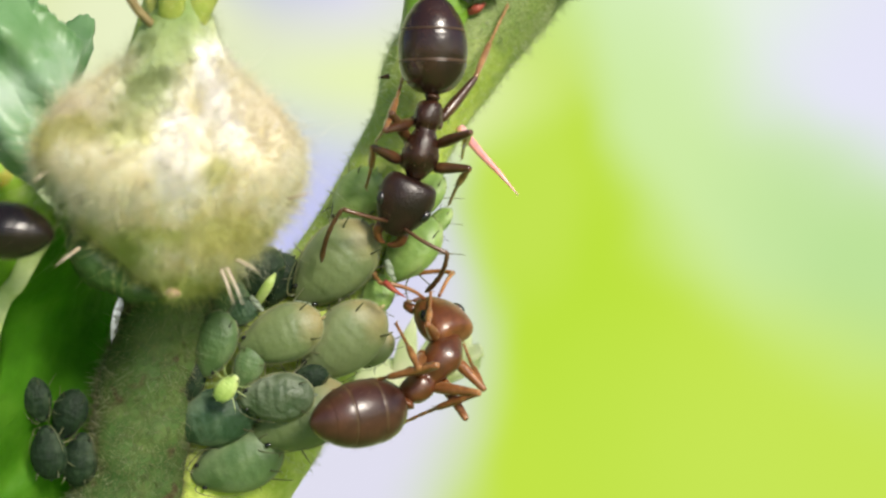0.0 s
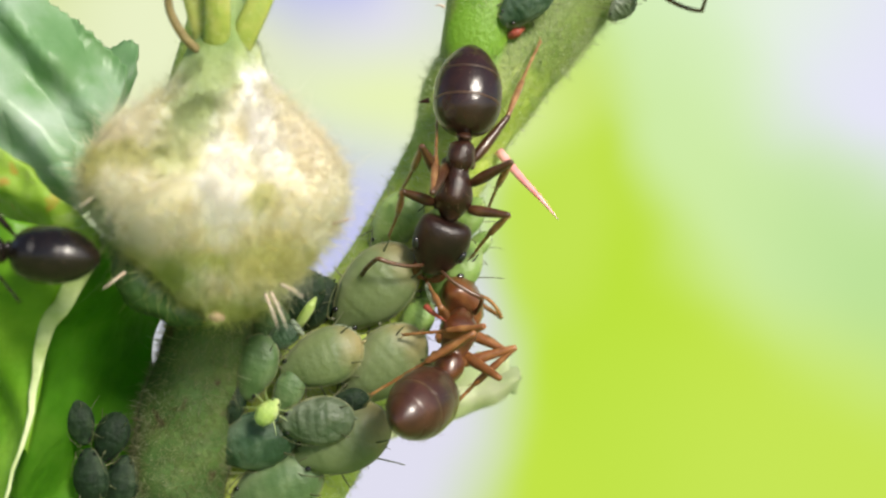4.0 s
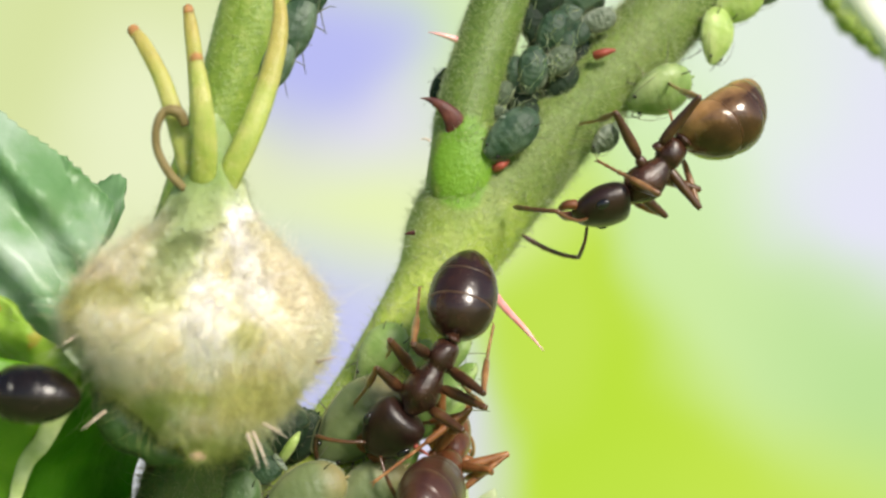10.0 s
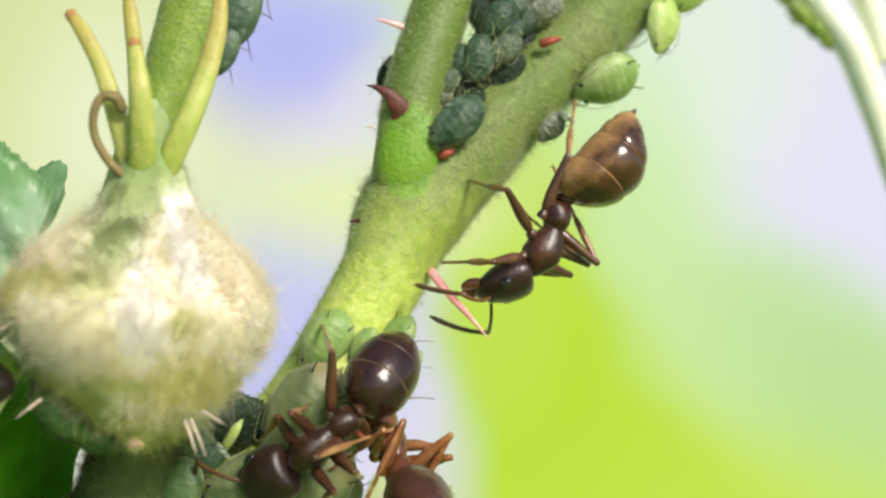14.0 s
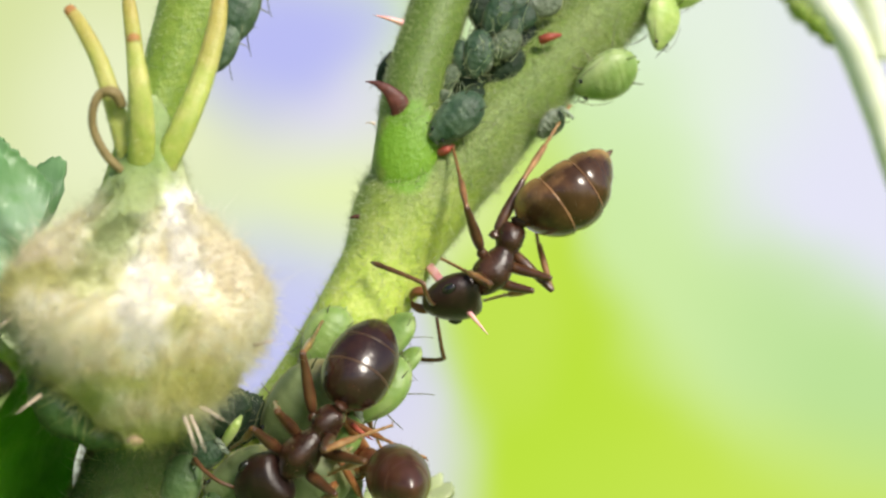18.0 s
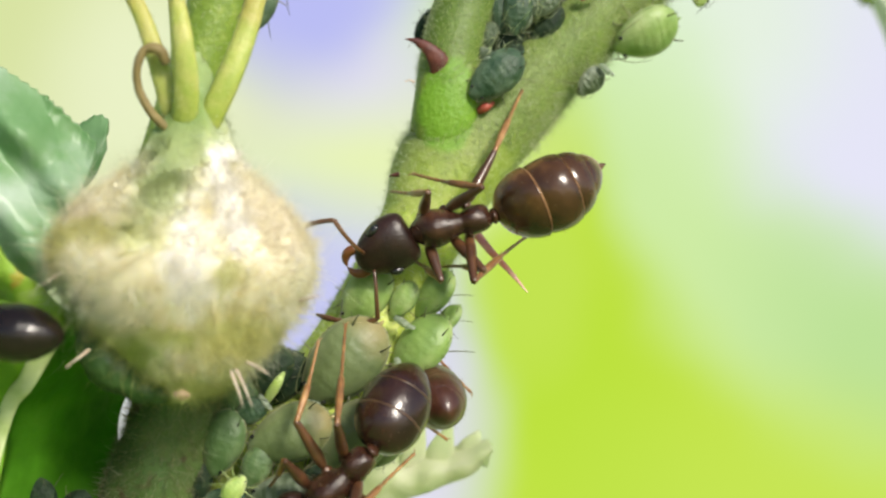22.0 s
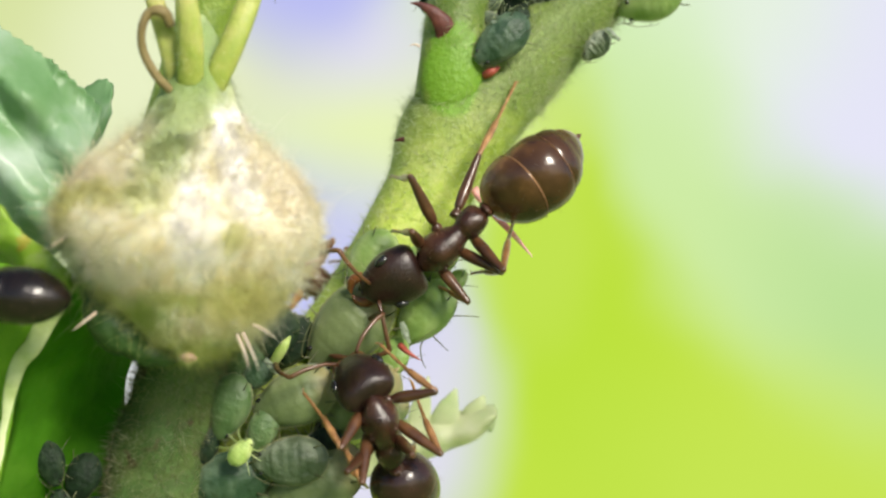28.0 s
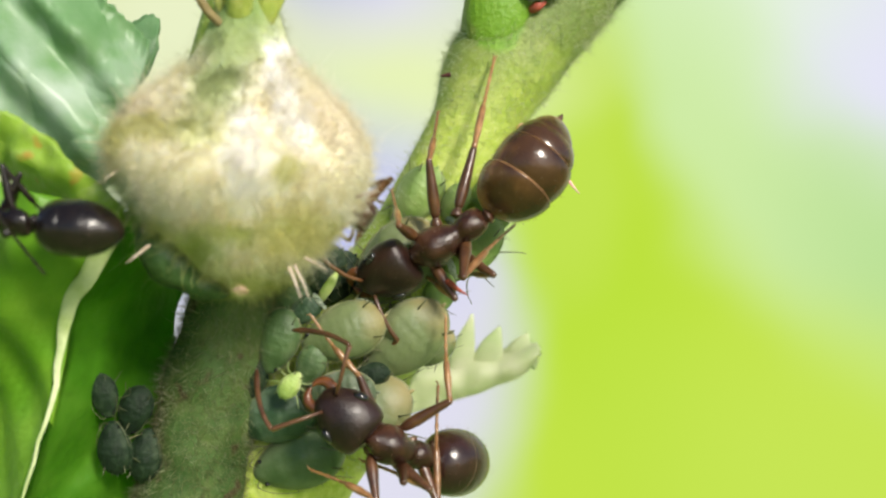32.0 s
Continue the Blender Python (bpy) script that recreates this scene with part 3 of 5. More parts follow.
def make_stem():
    stem = new("bramble_shoot")
    stem.location = at(480, 1000, 0)
    base = stem.location.copy()

    def local(v):
        return [Vector(q) - base for q in v]

    main = [(150, 1330, 0.9, 1.8), (300, 1120, 0.35, 1.75), (420, 950, 0.15, 1.55), (530, 800, 0.0, 1.25), (625, 650, 0.05, 0.95), (700, 500, 0.25, 0.78),
            (755, 390, 0.5, 0.80), (800, 290, 0.85, 1.0), (880, 200, 1.15, 0.92), (990, 85, 1.5, 0.80), (1120, -45, 1.95, 0.78), (1290, -220, 2.6, 0.78), (1500, -440, 3.4, 0.8)]
    v, f = stem_tube(main, 8, 28, rough=0.05, freq=1100)
    v = local(v)
    mesh_object("main_stem", v, f, STEM, stem)
    hairs("stem_hairs", v, f, 17000, 0.12, 0.0045, HAIR, stem, 3, 0.7, 0.4, keep=lambda p, n: n.y < 0.35 and p.z + base.z > -0.0055, label="short white down on the stem")
    hairs("branch_down", v, f, 14000, 0.15, 0.0034, HAIR, stem, 6, 0.5, 0.6, keep=lambda p, n: n.y < 0.45 and p.z + base.z > 0.0020, label="dense fine white down on the upper branch")
    arm = [(768, 420, 1.0, 0.42), (782, 330, 0.95, 0.62), (792, 240, 0.74, 0.65), (800, 155, 0.52, 0.59), (810, 70, 0.55, 0.56), (842, -40, 0.75, 0.55), (885, -160, 1.0, 0.54), (950, -330, 1.4, 0.55), (1040, -540, 1.9, 0.56)]
    v, f = stem_tube(arm, 8, 22, rough=0.03)
    v = local(v)
    mesh_object("side_branch", v, f, PETIOLE, stem, "smooth bright green side branch")
    hairs("branch_hairs", v, f, 8000, 0.09, 0.0038, HAIR, stem, 4, 0.7, 0.3, keep=lambda p, n: n.y < 0.3 and p.z + base.z > 0.0030)
    v, f = lathe(rounded([(-1, 0.02), (-0.92, 0.38), (-0.6, 0.80), (-0.1, 1.0), (0.4, 0.9), (0.8, 0.5), (1, 0.05)], 6), 26)
    m = Matrix.Translation(at(800, 178, 0.24) - base) @ Matrix.Rotation(radians(97), 4, "Y") @ Matrix.Diagonal((1.15, 0.34, 0.60, 1))
    mesh_object("axil", moved(v, m), f, PETIOLE, stem, "smooth lime-green swelling in the axil")
    # thorns: one hooked dark one, one long pink one, small bristles
    v, f = cone([(794, 118, 0.1), (784, 96, -0.02), (764, 72, -0.1), (742, 60, -0.1), (724, 57, -0.1)], [0.26, 0.19, 0.11, 0.05, 0.004], 12, 0.45)
    mesh_object("thorn", local(v), f, THORN, stem, "hooked dark red thorn")
    v, f = cone([(838, 386, 0.15), (876, 432, -0.22), (908, 466, -0.35), (942, 506, -0.4)], [0.085, 0.066, 0.046, 0.008], 10, 0.7)
    mesh_object("thorn", local(v), f, PINK, stem, "long straight pink thorn with pale tip")
    for p, r, mat in (([(790, -48, 0.3), (765, -56, 0.2), (738, -62, 0.2)], [0.06, 0.04, 0.004], PINK), ([(715, 297, -0.4), (706, 298, -0.4), (695, 300, -0.4)], [0.05, 0.035, 0.004], THORN),
                      ([(706, 662, -1.9), (722, 676, -2.0), (744, 690, -2.0)], [0.055, 0.04, 0.004], RED), ([(1036, -18, 0.75), (1052, -24, 0.65), (1072, -28, 0.7)], [0.09, 0.08, 0.03], RED),
                      ([(856, 184, 0.1), (868, 178, 0.0), (882, 170, 0.1)], [0.07, 0.08, 0.03], RED), ([(742, 134, 0.0), (734, 130, 0.0), (724, 132, 0.0)], [0.03, 0.02, 0.004], SPINE)):
        v, f = cone(p, r, 7)
        mesh_object("bristle", local(v), f, mat, stem)
    return tagged(stem, "green downy bramble stem forking into two branches, with thorns", "stem")


make_stem()


# ---- the flower bud ----
def ridges(w):
    """Ribs of the neck by their angle round it."""
    total = -0.03
    for mid, wide, tall in ((-52, 13, 0.19), (-100, 14, 0.02), (-148, 15, 0.13), (-10, 15, 0.08), (60, 24, 0.08), (130, 22, 0.08)):
        d = (math.degrees(w) - mid + 180) % 360 - 180
        total += tall * math.exp(-(d / wide) ** 2)
    return total


def inside(p, x, z, rx, rz):
    return ((p.x / MM - x) / rx) ** 2 + ((p.z / MM - z) / rz) ** 2 < 1 + 0.8 * noise.noise(p * 2200)


def make_bud():
    bud = new("flower_bud")
    centre = at(340, 490, -3.5)
    bud.location = centre
    turn = Matrix.Rotation(radians(-90), 4, "Y")
    lean = Matrix.Rotation(radians(2), 4, "Y")
    profile = rounded([(-1.70, 0.04), (-1.64, 0.18), (-1.50, 0.44), (-1.26, 0.80), (-0.92, 1.14), (-0.58, 1.40), (-0.25, 1.63), (0.08, 1.80), (0.38, 1.84), (0.68, 1.69), (0.92, 1.53), (1.10, 1.38), (1.24, 1.22), (1.37, 1.05), (1.52, 0.89), (1.72, 0.74), (2.0, 0.60), (2.3, 0.51), (2.6, 0.42), (2.9, 0.32), (3.2, 0.20), (3.4, 0.06)], 6)
    v, f = lathe(profile, 150)
    v = moved(v, lean @ turn)
    out = []
    for q in v:
        w = math.atan2(q.y, q.x)
        high = max(0.0, min(1.0, (q.z - 0.0001) / 0.0014)) * max(0.3, min(1.0, (0.0030 - q.z) / 0.0012))
        k = 1 + (0.040 * noise.noise(q * 800) + 0.024 * noise.noise(q * 1900) + 0.010 * noise.noise(q * 5200) + 0.006 * noise.noise(q * 11000)) * (1 - 0.6 * high) + high * ridges(w)
        out.append(Vector((q.x * k, q.y * k, q.z + 0.00005 * noise.noise(q * 2000))))
    mesh_object("bulb", out, f, BUD_SKIN, bud, "swollen cream and yellow-green woolly bulb with green neck")

    def tufts(p, n):
        """Strands lie over in swirling tufts and hang a little."""
        g = noise.noise_vector(p * 1700) * 1.5 + noise.noise_vector(p * 4300 + Vector((7, 1, 3))) * 1.1 + Vector((0, 0, -0.25))
        return g - n * g.dot(n)

    hairs("felt", out, f, 22000, 0.20, 0.0034, FELT, bud, 11, 0.30, 0.5, keep=lambda p, n: n.y < 0.30 and -0.0016 < p.z < 0.0016 + 0.0010 * noise.noise(p * 3000), label="matted cream wool in swirling tufts", comb=tufts)
    hairs("loose_wool", out, f, 1500, 0.34, 0.0036, FELT, bud, 19, 0.4, 0.9, keep=lambda p, n: n.y < 0.1 and -0.0012 < p.z < 0.0014, label="loose curled strands of wool", comb=tufts)
    hairs("fuzz", out, f, 5000, 0.22, 0.0024, FELT, bud, 14, 0.4, 0.35, keep=lambda p, n: n.y < 0.5 and p.z < 0.0016)
    hairs("white_wool", out, f, 2500, 0.15, 0.0034, WHITE_WOOL, bud, 13, 0.7, 0.7, keep=lambda p, n: n.y < 0.4 and (inside(p, 0.72, 1.30, 0.16, 0.55) or inside(p, 0.95, 0.80, 0.20, 0.35) or inside(p, 0.36, 0.45, 0.22, 0.55)), label="dense white wool along one rib", comb=tufts)
    hairs("neck_down", out, f, 3400, 0.11, 0.0024, FELT, bud, 16, 0.8, 0.4, keep=lambda p, n: n.y < 0.4 and p.z > 0.0012, label="fine pale down on the neck")
    # dark green leafy base below on one side
    for x, z, y, s, a in ((214, 630, -3.95, 0.72, 44), (262, 672, -3.9, 0.44, 22), (168, 574, -3.6, 0.36, 64)):
        v, f = lathe(rounded([(-1, 0.05), (-0.6, 0.55), (0, 0.75), (0.6, 0.5), (1, 0.05)], 4), 14, 0.7, bumpy=0.12)
        m = Matrix.Translation(at(x, z, y) - centre) @ Matrix.Rotation(radians(a), 4, "Y") @ Matrix.Scale(s, 4)
        mesh_object("base_lobe", moved(v, m), f, BUD_BASE, bud, "dark green lobe at the foot of the bud")
    spines = (((418, 645), (440, 708)), ((428, 642), (456, 708)), ((446, 628), (488, 652)), ((168, 606), (124, 640)), ((540, 520), (580, 510)), ((118, 470), (86, 492)))
    for (x, z), (x2, z2) in spines:
        v, f = cone([(x, z, -4.6), ((x + x2) / 2 + 1, (z + z2) / 2 - 1, -4.75), (x2, z2, -4.8)], [0.025, 0.017, 0.003], 6)
        mesh_object("bristle", [Vector(q) - centre for q in v], f, SPINE, bud, "pale pinkish bristle")
    v, f = lathe(rounded([(-1, 0.1), (-0.5, 0.7), (0.1, 0.9), (0.7, 0.6), (1, 0.1)], 3), 10, bumpy=0.3)
    scar = mesh_object("scar", moved(v, Matrix.Translation(at(330, 686, -4.3) - centre) @ Matrix.Diagonal((0.12, 0.10, 0.085, 1))), f, SCAR, bud, "pinkish scar at the tip of the bud")
    hairs("scar_down", [q.co for q in scar.data.vertices], f, 260, 0.10, 0.0030, FELT, scar, 17, 0.7, 0.5, label="cream wool over the scar")
    # sepals
    sepals = (([(334, 290, -3.5), (318, 200, -3.75), (292, 110, -3.9), (262, 20, -3.9), (228, -44, -3.8), (206, -74, -3.7)], [0.15, 0.20, 0.17, 0.145, 0.125, 0.09]),
              ([(338, 290, -3.5), (332, 190, -3.6), (330, 90, -3.4), (322, 0, -3.3), (312, -75, -3.2), (306, -112, -3.2)], [0.24, 0.21, 0.18, 0.15, 0.125, 0.08]),
              ([(338, 290, -3.5), (336, 205, -3.88), (338, 130, -4.15), (333, 60, -4.3), (326, 10, -4.25), (321, -26, -4.2)], [0.16, 0.22, 0.21, 0.17, 0.14, 0.09]),
              ([(346, 300, -3.5), (372, 215, -3.75), (412, 130, -3.9), (446, 40, -3.8), (468, -50, -3.7), (470, -120, -3.6), (452, -176, -3.5)], [0.16, 0.22, 0.21, 0.19, 0.16, 0.11, 0.06]))
    for pts, radii in sepals:
        v, f = cone(pts, [0.86 * r for r in radii], 12, 0.6)
        s = mesh_object("sepal", [Vector(q) - centre for q in v], f, SEPAL, bud, "narrow yellow-green sepal with a withered tip")
        hairs("sepal_down", s.data.vertices and [q.co for q in s.data.vertices], f, 160, 0.07, 0.0035, HAIR, s, 15, 0.5, 0.2)
        (a, b), (ra, rb) = pts[-2:], [0.86 * r for r in radii[-2:]]
        mid = tuple(0.3 * p + 0.7 * q for p, q in zip(a, b))
        end = tuple(q + 0.12 * (q - p) for p, q in zip(a, b))
        v, f = cone([mid, b, end], [(0.3 * ra + 0.7 * rb) * 1.06, rb * 1.06, rb * 0.4], 10, 0.7)
        mesh_object("withered_tip", [Vector(q) - centre for q in v], f, TIP, s)
    v, f = cone([(304, 100, -4.1), (290, 76, -4.2), (266, 76, -4.2), (252, 104, -4.2), (254, 144, -4.1), (276, 186, -4.0), (304, 215, -3.9)], [0.07, 0.085, 0.07, 0.06, 0.06, 0.065, 0.06], 8)
    mesh_object("curled_filament", [Vector(q) - centre for q in v], f, BROWN, bud, "curled brown withered filament")
    return tagged(bud, "round cream woolly bramble bud hanging below a green neck", "flower bud")


make_bud()


# ---- leaves and the other stems ----
def strip(a, b, mat, name, parent, n=36, m=18, bulge=0.0, ruffle=0.0, freq=800.0, thick=0.06, teeth=0.0, label="", folds=None, quilt=None):
    """A leaf blade between two edges given in plan units and depth, with thickness."""
    ea = [at(*p) for p in a]
    eb = [at(*p) for p in b]
    sa, sb = spline(ea, max(2, n // (len(ea) - 1))), spline(eb, max(2, n // (len(eb) - 1)))
    k = min(len(sa), len(sb))
    pick = lambda s, i: Vector(s[min(len(s) - 1, round(i * (len(s) - 1) / (k - 1)))])
    grid = []
    for i in range(k):
        p, q = pick(sa, i), pick(sb, i)
        if teeth:
            p = p + (p - q).normalized() * teeth * MM * (i % 5) / 5
        row = []
        for j in range(m + 1):
            s = j / m
            r = p.lerp(q, s)
            r.y -= bulge * MM * math.sin(math.pi * s)
            r.y += ruffle * MM * noise.noise(Vector((r.x, 0, r.z)) * freq)
            if folds:
                depth, per, tilt = folds
                q2 = (r.x * math.cos(radians(tilt)) + r.z * math.sin(radians(tilt))) / MM
                r.y += depth * MM * math.sin(6.283 * q2 / per + 1.5 * noise.noise(r * 400))
            if quilt:
                depth, per, tilt = quilt
                ct, st = math.cos(radians(tilt)), math.sin(radians(tilt))
                q3 = Vector(((r.x * ct + r.z * st) / MM, 0, (r.z * ct - r.x * st) / MM * 0.6)) / per
                near = noise.voronoi(q3 + noise.noise_vector(q3 * 0.9) * 0.3)[0]
                r.y -= depth * MM * min(1.0, 1.7 * (near[1] - near[0])) ** 0.6
            row.append(r)
        grid.append(row)
    verts = [v for row in grid for v in row]
    w = m + 1
    top = [(i * w + j, i * w + j + 1, (i + 1) * w + j + 1, (i + 1) * w + j) for i in range(k - 1) for j in range(m)]
    nrm = [Vector((0, 0, 0)) for _ in verts]
    for q in top:
        d = (verts[q[2]] - verts[q[0]]).cross(verts[q[3]] - verts[q[1]])
        for i in q:
            nrm[i] += d
    if sum(d.y for d in nrm) > 0:
        top = [tuple(reversed(q)) for q in top]
        nrm = [-d for d in nrm]
    off = len(verts)
    back = [v - (d.normalized() if d.length else Vector((0, -1, 0))) * thick * MM for v, d in zip(verts, nrm)]
    faces = top + [tuple(reversed([i + off for i in q])) for q in top]
    edge = [i * w for i in range(k)] + [(k - 1) * w + j for j in range(1, w)] + [i * w + m for i in range(k - 2, -1, -1)] + [j for j in range(m - 1, 0, -1)]
    for i in range(len(edge)):
        p, q = edge[i], edge[(i + 1) % len(edge)]
        faces.append((p, q, q + off, p + off))
    base = parent.location
    return mesh_object(name, [v - base for v in verts + back], faces, mat, parent, label)


def make_upper_leaf():
    leaf = new("bramble_leaf")
    leaf.location = at(-120, 360, -3.0)
    strip([(-420, -260, -2.4), (-240, -90, -2.7), (-100, 10, -2.9), (0, 100, -3.0), (95, 168, -2.9), (182, 246, -2.7)],
          [(-420, 400, -2.6), (-240, 420, -3.0), (-110, 440, -3.1), (-30, 480, -3.1), (60, 520, -3.0), (140, 470, -2.8)],
          LEAF, "blade", leaf, 140, 110, 0.25, 0.20, 1300, 0.08, 0.05, "blue-green wrinkled glossy leaf blade", folds=(0.13, 0.95, 35), quilt=(0.07, 0.70, 32))
    strip([(-420, 340, -3.0), (-240, 345, -3.3), (-110, 362, -3.75), (-50, 386, -3.9), (30, 452, -3.95), (128, 538, -3.85)],
          [(-420, 500, -2.7), (-240, 480, -2.9), (-110, 474, -3.1), (-40, 505, -3.3), (36, 545, -3.5), (122, 572, -3.6)],
          RIM, "rolled_edge", leaf, 60, 16, 0.22, 0.20, 2400, 0.1, 0.03, "light green rolled leaf edge with orange specks")
    strip([(110, 250, -1.6), (150, 208, -1.5), (182, 192, -1.4), (200, 202, -1.4)], [(100, 350, -1.8), (145, 335, -1.7), (178, 300, -1.6), (200, 252, -1.5)], LEAF, "back_lobe", leaf, 24, 12, 0.1, 0.15, 1200, 0.08, 0.04, "lobe of the leaf behind")
    return tagged(leaf, "blue-green wrinkled bramble leaf with a rolled light edge", "leaf")


def make_lower_leaf():
    leaf = new("bramble_leaf")
    leaf.location = at(20, 900, -2.5)
    rib = [(140, 545, -3.4), (84, 635, -3.4), (32, 712, -3.35), (6, 850, -3.3), (-48, 1030, -3.2), (-130, 1260, -3.0)]
    strip(rib, [(-150, 480, -4.0), (-190, 600, -4.3), (-230, 720, -3.5), (-260, 880, -1.0), (-300, 1060, 1.2), (-360, 1280, 2.6)], LIT_BLADE, "blade_half", leaf, 50, 20, 0.2, 0.2, 700, 0.08, 0, "yellow-green half of the leaf blade, sunlight in its colour", folds=(0.10, 0.9, 15))
    strip(rib, [(360, 560, -0.9), (290, 630, -0.8), (232, 690, -0.9), (228, 770, -0.9), (270, 900, -0.6), (230, 1060, -0.6), (170, 1280, -0.6)], SHADE_BLADE, "blade_half", leaf, 50, 20, -0.3, 0.35, 800, 0.08, 0, "deep green half of the leaf blade, shade in its colour", folds=(0.12, 0.9, -30), quilt=(0.12, 0.8, -40))
    v, f = cone(rib, [0.06, 0.13, 0.12, 0.045, 0.020, 0.018], 12, 0.3)
    v = [Vector(q) + Vector((0, -0.00022, 0)) + noise.noise_vector(Vector(q) * 3200) * 0.00006 for q in v]
    mesh_object("midrib", [q - leaf.location for q in v], f, VEIN, leaf, "pale cream midrib with brown specks")
    return tagged(leaf, "folded deep green bramble leaf with a pale midrib", "leaf")


def make_old_stem():
    stem = new("woolly_shoot")
    stem.location = at(230, 1080, -2)
    v, f = stem_tube([(350, 600, -1.6, 0.60), (318, 720, -1.6, 0.70), (285, 860, -1.5, 0.80), (250, 1020, -1.4, 0.86), (200, 1260, -1.2, 0.95)], 10, 26, rough=0.12, freq=1900)
    v = [q - stem.location for q in v]
    mesh_object("shoot", v, f, OLD_STEM, stem)
    hairs("wool", v, f, 15000, 0.17, 0.0028, DULL_HAIR, stem, 21, 0.7, 0.5, keep=lambda p, n: n.y < 0.4, label="sparse grey-brown wool")
    hairs("pale_bristles", v, f, 260, 0.26, 0.0045, HAIR, stem, 22, 0.35, 0.35, keep=lambda p, n: n.x < -0.45 and n.y < 0.5, label="longer pale hairs along one side")
    return tagged(stem, "short olive-brown woolly shoot below the bud", "shoot")


def make_back_stem():
    stem = new("bud_stalk")
    stem.location = at(240, 480, 0.5)
    v, f = stem_tube([(560, -420, 1.6, 0.95), (490, -220, 1.2, 0.85), (425, -60, 0.8, 0.72), (365, 90, 0.5, 0.52), (300, 260, 0.2, 0.42), (250, 400, 0.0, 0.40), (230, 520, -0.1, 0.4)], 8, 20, rough=0.04)
    v = [q - stem.location for q in v]
    mesh_object("stalk", v, f, PETIOLE, stem)
    hairs("stalk_down", v, f, 1600, 0.12, 0.0045, HAIR, stem, 23, 0.5, 0.2, keep=lambda p, n: n.y < 0.4)
    return tagged(stem, "yellow-green downy stalk behind the bud", "stalk")


def make_far_stalk():
    stalk = new("pale_stalk")
    stalk.location = at(1640, 270, 22)
    v, f = stem_tube([(1400, -340, 23.5, 0.50), (1465, -180, 23, 0.58), (1535, -75, 22.5, 0.66), (1586, 0, 22, 0.62), (1624, 110, 22, 0.54), (1660, 240, 22, 0.40), (1684, 320, 22, 0.22)], 8, 18, rough=0.08, freq=700)
    mesh_object("stalk", [q - stalk.location for q in v], f, STALK, stalk)
    v, f = stem_tube([(1560, -260, 22.6, 0.40), (1600, -120, 22.4, 0.47), (1630, -40, 22.2, 0.44), (1640, 20, 22.1, 0.33)], 6, 14, rough=0.08, freq=700)
    mesh_object("side_shoot", [q - stalk.location for q in v], f, STALK, stalk)
    for x, z, s in ((1486, -66, 0.46), (1514, -40, 0.40), (1462, -100, 0.42), (1536, -16, 0.3)):
        v, f = lathe(rounded([(-1, 0.1), (-0.5, 0.6), (0.1, 0.8), (0.6, 0.55), (1, 0.1)], 4), 14, 0.7, bumpy=0.2)
        mesh_object("young_leaf", moved(v, Matrix.Translation(at(x, z, 22.2) - stalk.location) @ Matrix.Rotation(radians(50), 4, "Y") @ Matrix.Scale(1.3 * s, 4)), f, PETIOLE, stalk)
    v, f = stem_tube([(1668, 270, 21.95, 0.36), (1682, 312, 21.95, 0.29), (1692, 345, 21.95, 0.08)], 6, 12)
    mesh_object("withered_tip", [q - stalk.location for q in v], f, TIP, stalk, "orange withered tip")
    return tagged(stalk, "pale curved stalk with young green leaves in the distance", "stalk")


def make_leaflet():
    leaf = new("pale_leaflet")
    leaf.location = at(640, 830, 2.4)
    strip([(560, 800, 2.8), (660, 794, 2.6), (730, 790, 2.5), (790, 784, 2.4), (840, 770, 2.3), (874, 766, 2.3)], [(560, 930, 2.8), (660, 892, 2.6), (730, 870, 2.5), (790, 850, 2.4), (846, 826, 2.3), (878, 790, 2.3)],
          PALE, "blade", leaf, 60, 18, 0.30, 0.12, 2200, 0.14, 0.0, "pale cream-green young blade")
    for x, z, x2, z2, r in ((736, 822, 757, 716, 0.22), (780, 816, 806, 738, 0.27), (832, 804, 856, 750, 0.25), (852, 802, 878, 774, 0.20)):
        v, f = cone([(x, z, 2.40), (0.5 * x + 0.5 * x2 - 2, 0.5 * z + 0.5 * z2, 2.28), (0.15 * x + 0.85 * x2, 0.15 * z + 0.85 * z2, 2.24), (x2, z2, 2.26)], [1.25 * r, 0.9 * r, 0.36 * r, 0.1 * r], 12, 0.4)
        mesh_object("tooth", [Vector(q) - leaf.location for q in v], f, PALE, leaf, "blunt cream-green tooth")
    return tagged(leaf, "pale cream-green toothed young leaflet beside the stem", "leaf")


make_upper_leaf()
make_lower_leaf()
make_old_stem()
make_back_stem()
make_far_stalk()
make_leaflet()


def make_sprout():
    sprout = new("leaf_sprout")
    sprout.location = at(490, 690, -1.6)
    v, f = cone([(472, 708, -1.5), (488, 684, -1.7), (502, 662, -1.8), (512, 646, -1.7)], [0.05, 0.085, 0.075, 0.02], 10, 0.4)
    mesh_object("blade", [Vector(q) - sprout.location for q in v], f, LIME, sprout)
    return tagged(sprout, "tiny bright lime leaf sprout between bud and aphids", "leaf")


make_sprout()


# ---- aphids ----
def limb(points, radii, seg=5):
    q = spline([(*(Vector(p) * MM), r * MM) for p, r in zip(points, radii)], 4)
    return tube([Vector(v[:3]) for v in q], [max(v[3], 1e-6) for v in q], seg, face=Vector((0.13, 0.2, 1)))


